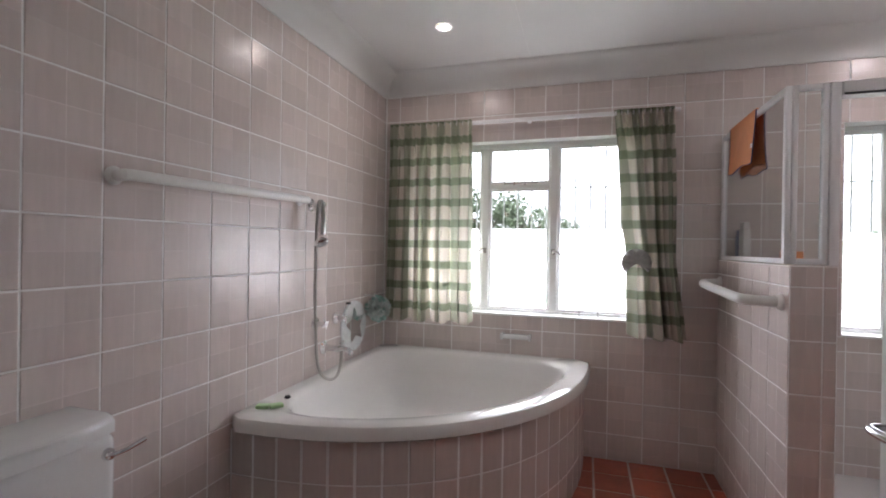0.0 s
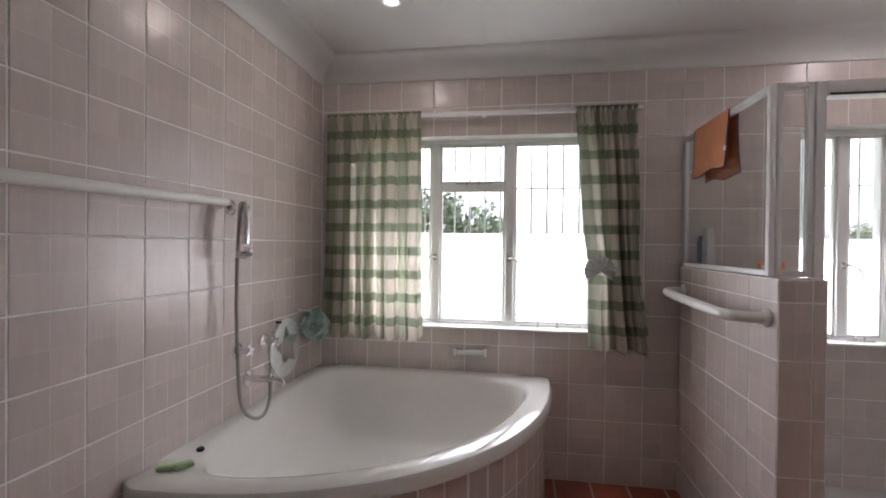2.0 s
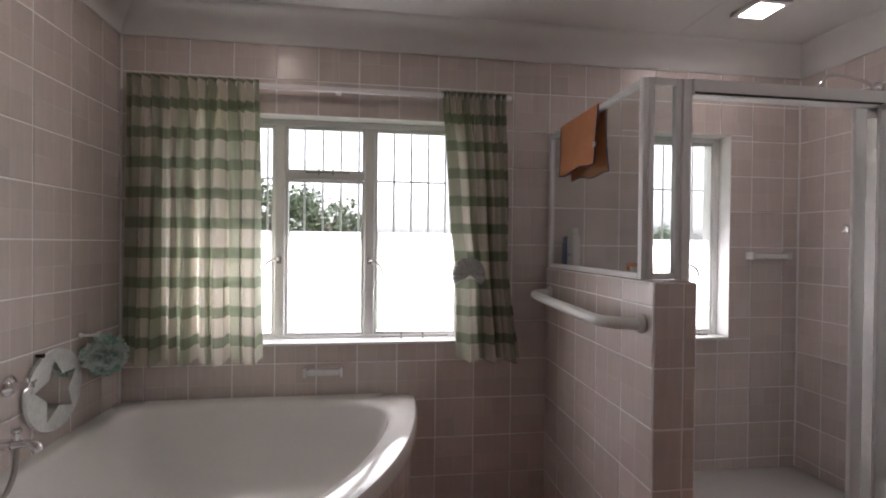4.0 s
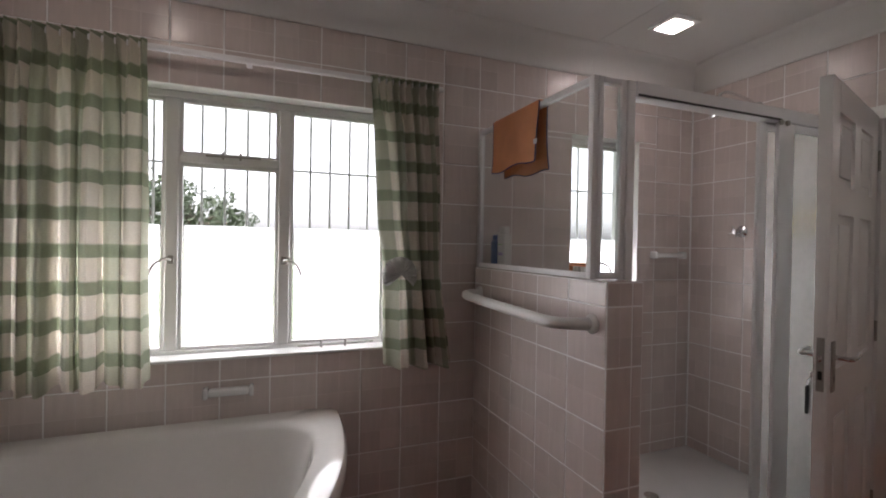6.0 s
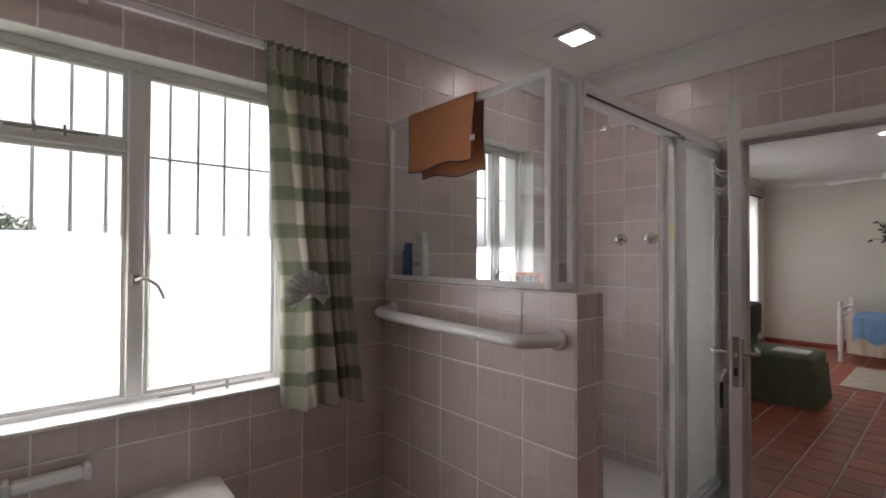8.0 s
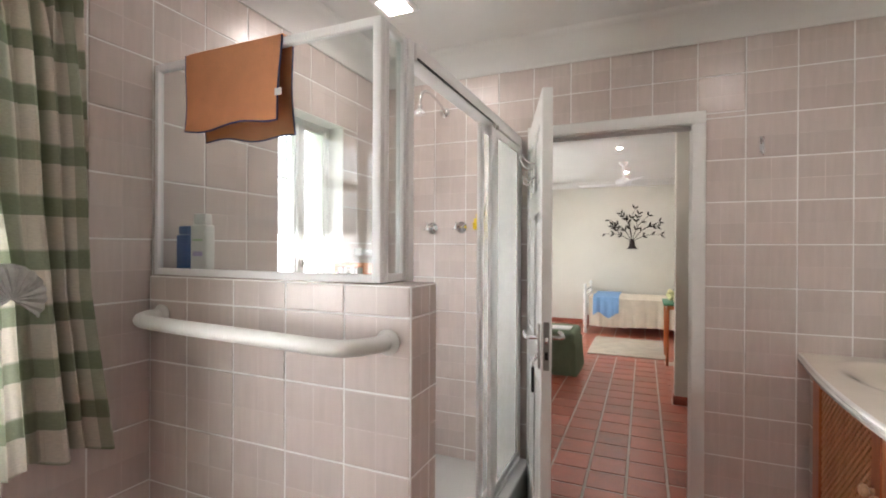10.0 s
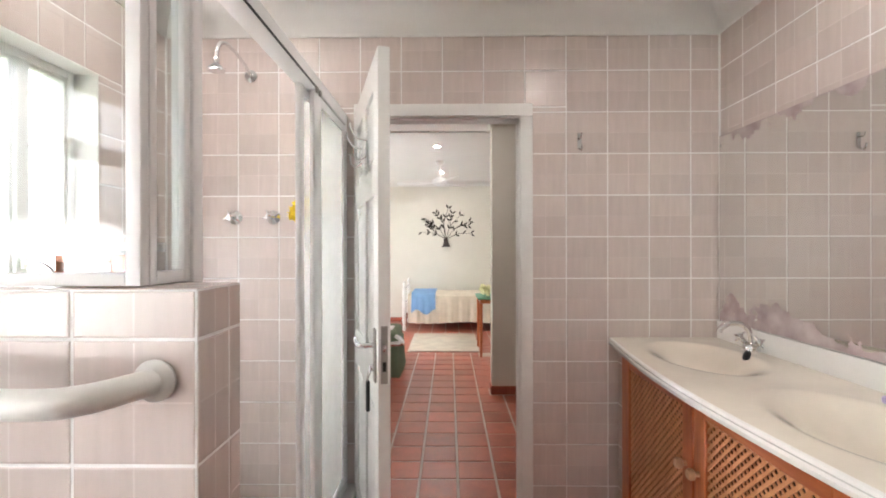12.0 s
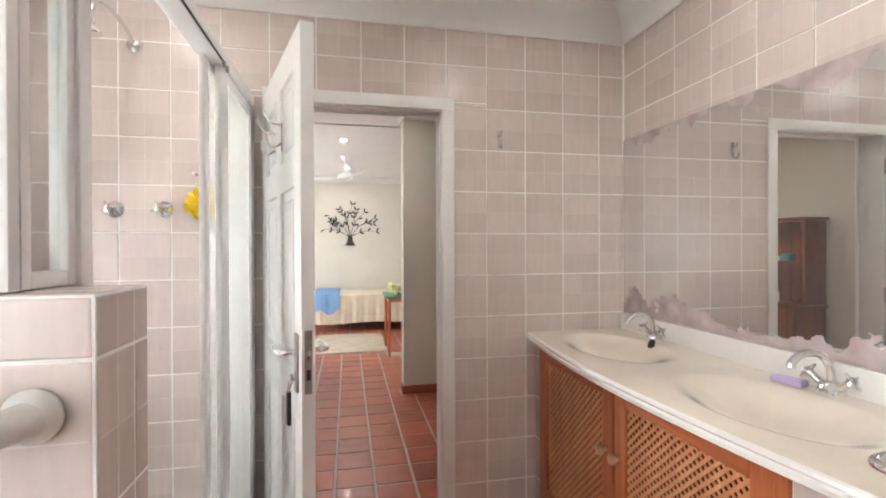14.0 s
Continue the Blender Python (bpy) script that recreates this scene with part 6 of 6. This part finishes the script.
for k in range(3):
    a = radians(80 + 120 * k)
    bb = slab([(0.10, -0.02), (0.18, -0.025), (0.25, -0.055), (0.58, -0.065), (0.60, -0.04), (0.60, 0.04), (0.58, 0.06), (0.25, 0.05), (0.18, 0.025), (0.10, 0.02)], -0.003, 0.003)
    bmesh.ops.transform(bb, matrix=Matrix.Translation((7.7, 1.93, 2.205)) @ Matrix.Rotation(a, 4, "Z") @ Matrix.Rotation(radians(10), 4, "X"), verts=bb.verts[:])
    part("blade", bb, FAN, fan)
shift(fan, 0, -0.18)
# Lamp at 4.9 is unseen, added in the row to brighten the partition.
for x, y in ((4.9, 1.80), (6.76, 1.76), (8.6, 1.74)):
    d = thing("downlight", (x, y, BZ - 0.006), "small round recessed bedroom ceiling light, lit", "ceiling light", "bedroom lights")
    part("trim", lathe([(0.030, 0), (0.042, -0.002), (0.045, 0.004), (0.045, 0.0055), (0.030, 0.0055)], (x, y, BZ - 0.006), caps=False), ALU, d)
    part("lens", lathe([(0, 0.002), (0.019, 0.002), (0.019, 0.005), (0, 0.005)], (x, y, BZ - 0.006)), BLAMP, d)

# hutch, seen in the mirror
hu = thing("hutch", (5.45, 3.15, 0), "dark pine hutch with open shelves and drawers", "hutch")
part("base_cabinet", box(4.96, 5.95, 2.95, BN - 0.02, 0.0, 0.70, 0.006), DARKWOOD, hu)
part("base_top", box(4.94, 5.97, 2.93, BN - 0.02, 0.701, 0.728, 0.006), DARKWOOD, hu)
for a, b in ((4.99, 5.44), (5.47, 5.92)):
    dr = part("drawer", box(a, b, 2.936, 2.949, 0.53, 0.68, 0.004), DARKWOOD, hu)
    part("pull", box((a + b) / 2 - 0.035, (a + b) / 2 + 0.035, 2.924, 2.935, 0.60, 0.625, 0.004), IRON, dr)
    part("door", box(a, b, 2.936, 2.949, 0.06, 0.51, 0.004), DARKWOOD, hu)
part("side", box(4.96, 4.985, 3.13, BN - 0.02, 0.729, 1.53, 0.004), DARKWOOD, hu)
part("side", box(5.925, 5.95, 3.13, BN - 0.02, 0.729, 1.53, 0.004), DARKWOOD, hu)
part("cornice", box(4.93, 5.98, 3.10, BN - 0.02, 1.531, 1.56, 0.006), DARKWOOD, hu)
part("shelf", box(4.986, 5.924, 3.16, BN - 0.045, 1.12, 1.14, 0.003), DARKWOOD, hu)
for k in range(9):
    x = 4.986 + k * 0.1043
    part("board", box(x, x + 0.1, BN - 0.042, BN - 0.025, 0.729, 1.53, 0.004), DARKWOOD, hu)
solo("white_box", box(5.28, 5.5, 3.05, 3.2, 0.7285, 0.83, 0.004), PAPER, "white cardboard box on the hutch", "box", base=(5.4, 3.12, 0.7285))
solo("tin", box(5.18, 5.27, 3.2, 3.28, 1.1405, 1.21, 0.006), TEAL, "teal tin on the hutch shelf", "tin", base=(5.22, 3.24, 1.1405))
solo("candle", lathe([(0.018, 0), (0.018, 0.045), (0, 0.047)], (5.33, 3.23, 1.1405)), PAPER, "short cream candle on the hutch shelf", "candle", base=(5.33, 3.23, 1.1405))

# armchair
ac = thing("armchair", (6.25, 2.6, 0), "armchair in a sage green skirted cover", "armchair")
part("seat", box(5.98, 6.56, 2.26, 2.90, 0.22, 0.46, 0.05, 4), GREEN_CL, ac)
sk = bmesh.new()
loop = []
for k in range(160):
    t = k / 160 * 4
    e, q = int(t), t - int(t)
    c = [(5.97, 2.25), (6.57, 2.25), (6.57, 2.91), (5.97, 2.91)]
    a, b = Vector(c[e]), Vector(c[(e + 1) % 4])
    p = a + (b - a) * q
    n = (p - Vector((6.27, 2.58))).normalized()
    w = 0.012 * math.sin(k * 1.2)
    loop.append((sk.verts.new((p.x, p.y, 0.34)), sk.verts.new((p.x + n.x * (0.02 + w), p.y + n.y * (0.02 + w), 0.005))))
for k in range(160):
    a, b = loop[k], loop[(k + 1) % 160]
    sk.faces.new((a[0], a[1], b[1], b[0]))
part("skirt", sk, GREEN_CL, ac, "gathered green skirt")
part("backrest", box(6.02, 6.52, 2.80, 2.96, 0.42, 0.84, 0.06, 4), GREEN_CL, ac)
th = box(6.05, 6.48, 2.765, 2.99, 0.55, 0.885, 0.05, 4)
for v in th.verts:
    v.co += Vector((0.02 * math.sin(v.co.z * 30), 0.015 * math.sin(v.co.x * 40), 0))
tw = solo("throw", th, GREY_CL, "dark grey throw over the armchair back", "throw", base=(6.27, 2.88, 0.55))
mg = solo("magazine", box(6.08, 6.30, 2.32, 2.60, 0.4605, 0.472, 0.002), PAPER, "pale magazine lying on the armchair seat", "magazine", base=(6.19, 2.46, 0.4605))

for ob in (ac, tw, mg):
    shift(ob, 0, -0.11)

# bedroom curtains
for a, b, m, lab, sd, z in ((6.22, 7.6, SHEER, "white sheer curtain over the bright bedroom window", 2, 0.06), (7.62, 8.98, SHEER, "white sheer curtain over the bright bedroom window", 6, 0.06),
                            (7.95, 8.25, DRAPE, "dark green drape beside the bedroom window", 7, 0.06), (5.99, 6.2, DRAPE, "dark green drape beside the bedroom window", 3, 0.06)):
    yy = BN - (0.07 if m is SHEER else 0.13)
    curtain("curtain", lambda zz, a=a: a, lambda zz, b=b: b, 2.24, z, 9 if m is SHEER else 5, 0.022, yy, m, lab, 0, sd)
br = thing("curtain_rail", (7.45, BN - 0.1, 2.22), "dark curtain rail above the bedroom window", "curtain rail")
part("rail", tube([(5.98, BN - 0.1, 2.235), (9.1, BN - 0.1, 2.235)], 0.012, 8), IRON, br)
for x in (6.02, 9.05):
    part("bracket", box(x - 0.01, x + 0.01, BN - 0.1, BN, 2.225, 2.245), IRON, br)

# ---- tiles of the walls and floors ----
R0 = 0.155
lay(wall_west, plane((XA, 0, 0), (0, 1, 0), (0, 0, 1)), (0.1, YN - 0.005), (0, ZK + 0.01), (0.207, 0.2), (1.82, R0))
lay(wall_north, plane((0, YN, 0), (1, 0, 0), (0, 0, 1)), (XA + 0.005, XE - 0.005), (0, ZK + 0.01), 0.2, (0.05, R0), [WIN, SWIN])
lay(wall_east, plane((XE, 0, 0), (0, -1, 0), (0, 0, 1)), (-YN + 0.005, -YM - 0.005), (0, ZK + 0.01), (0.1985, 0.2), (-0.462, R0), [(-DOOR[1] - 0.0, -DOOR[0] + 0.0, 0, DOOR[3])])
lay(wall_mirror, plane((0, YM, 0), (-1, 0, 0), (0, 0, 1)), (-XE + 0.005, -XV), (0, ZK + 0.01), (0.2068, 0.2), (-3.379, R0))
lay(pony, plane((XP0, 0, 0), (0, -1, 0), (0, 0, 1)), (-YN + 0.005, -YP - 0.001), (0, ZP - 0.004), 0.2, (-2.82, R0))
lay(pony, plane((0, YP, 0), (1, 0, 0), (0, 0, 1)), (XP0 + 0.0, XP1), (0, ZP - 0.004), (0.105, 0.2), (XP0, R0))
lay(pony, plane((XP1, 0, 0), (0, 1, 0), (0, 0, 1)), (YP, YN - 0.005), (0.11, ZP - 0.004), 0.2, (2.02, R0))
lay(pony, plane((0, 0, ZP - 0.004), (1, 0, 0), (0, 1, 0)), (XP0, XP1), (YP, YN - 0.005), (0.105, 0.2), (XP0, 2.02))
lay(pier, plane((0, VF - 0.035, 0), (-1, 0, 0), (0, 0, 1)), (-2.196, -VX0 - 0.02), (0, 0.83), 0.2, (-2.196, R0))
lay(pier2, plane((0, VF - 0.035, 0), (-1, 0, 0), (0, 0, 1)), (-XE + 0.005, -3.494), (0, 0.83), 0.2, (-XE, R0))
up = plane((0, 0, -0.006), (1, 0, 0), (0, 1, 0))
lay(floor, up, (XA, XV), (YS, YM), 0.2, (1.37, 2.80), gap=0.011, depth=0.0065, material=TERRA, lean=0.15)
lay(floor, up, (XA, XE), (YM, YN), 0.2, (1.37, 2.80), gap=0.011, depth=0.0065, material=TERRA, lean=0.15, holes=[(XP0, XE, YP, YN), (0, 0.9, 2.0, YN)])
lay(bfloor, up, (XE + 0.0, 5.435), (0.07, 2.75), 0.215, (3.71, 1.36), gap=0.014, depth=0.0065, material=TERRA, lean=0.15)
lay(bfloor, up, (5.43, 7.1), (PW + 0.015, 2.75), 0.215, (3.71, 1.36), gap=0.014, depth=0.0065, material=TERRA, lean=0.15)
far = bmesh.new()
for bx in (7.11, 7.325, 7.54, 7.755, 7.97, 8.185, 8.40, 8.615, 8.83, 9.045, 9.26, 9.475):
    for k in range(16):
        y = -0.03 + k * 0.215
        box(bx + 0.007, min(bx + 0.208, BX), y, y + 0.201, -0.006, 0.0, into=far)
for bx in range(26):
    for y in (2.775, 2.99, 3.205):
        x = 3.72 + bx * 0.215
        if x < 7.05:
            box(x, x + 0.201, y, y + 0.201, -0.006, 0.0, into=far)
for bx in range(6):
    for k in range(9):
        box(5.62 + bx * 0.215, 5.82 + bx * 0.215, -0.6 + k * 0.215, -0.4 + k * 0.215, -0.006, -0.0005, into=far)
ft = part("tiles_beyond", far, TERRA, bfloor, "terracotta tiles in the far part of the bedroom", smooth=False)
ft["kind"] = "stuff"
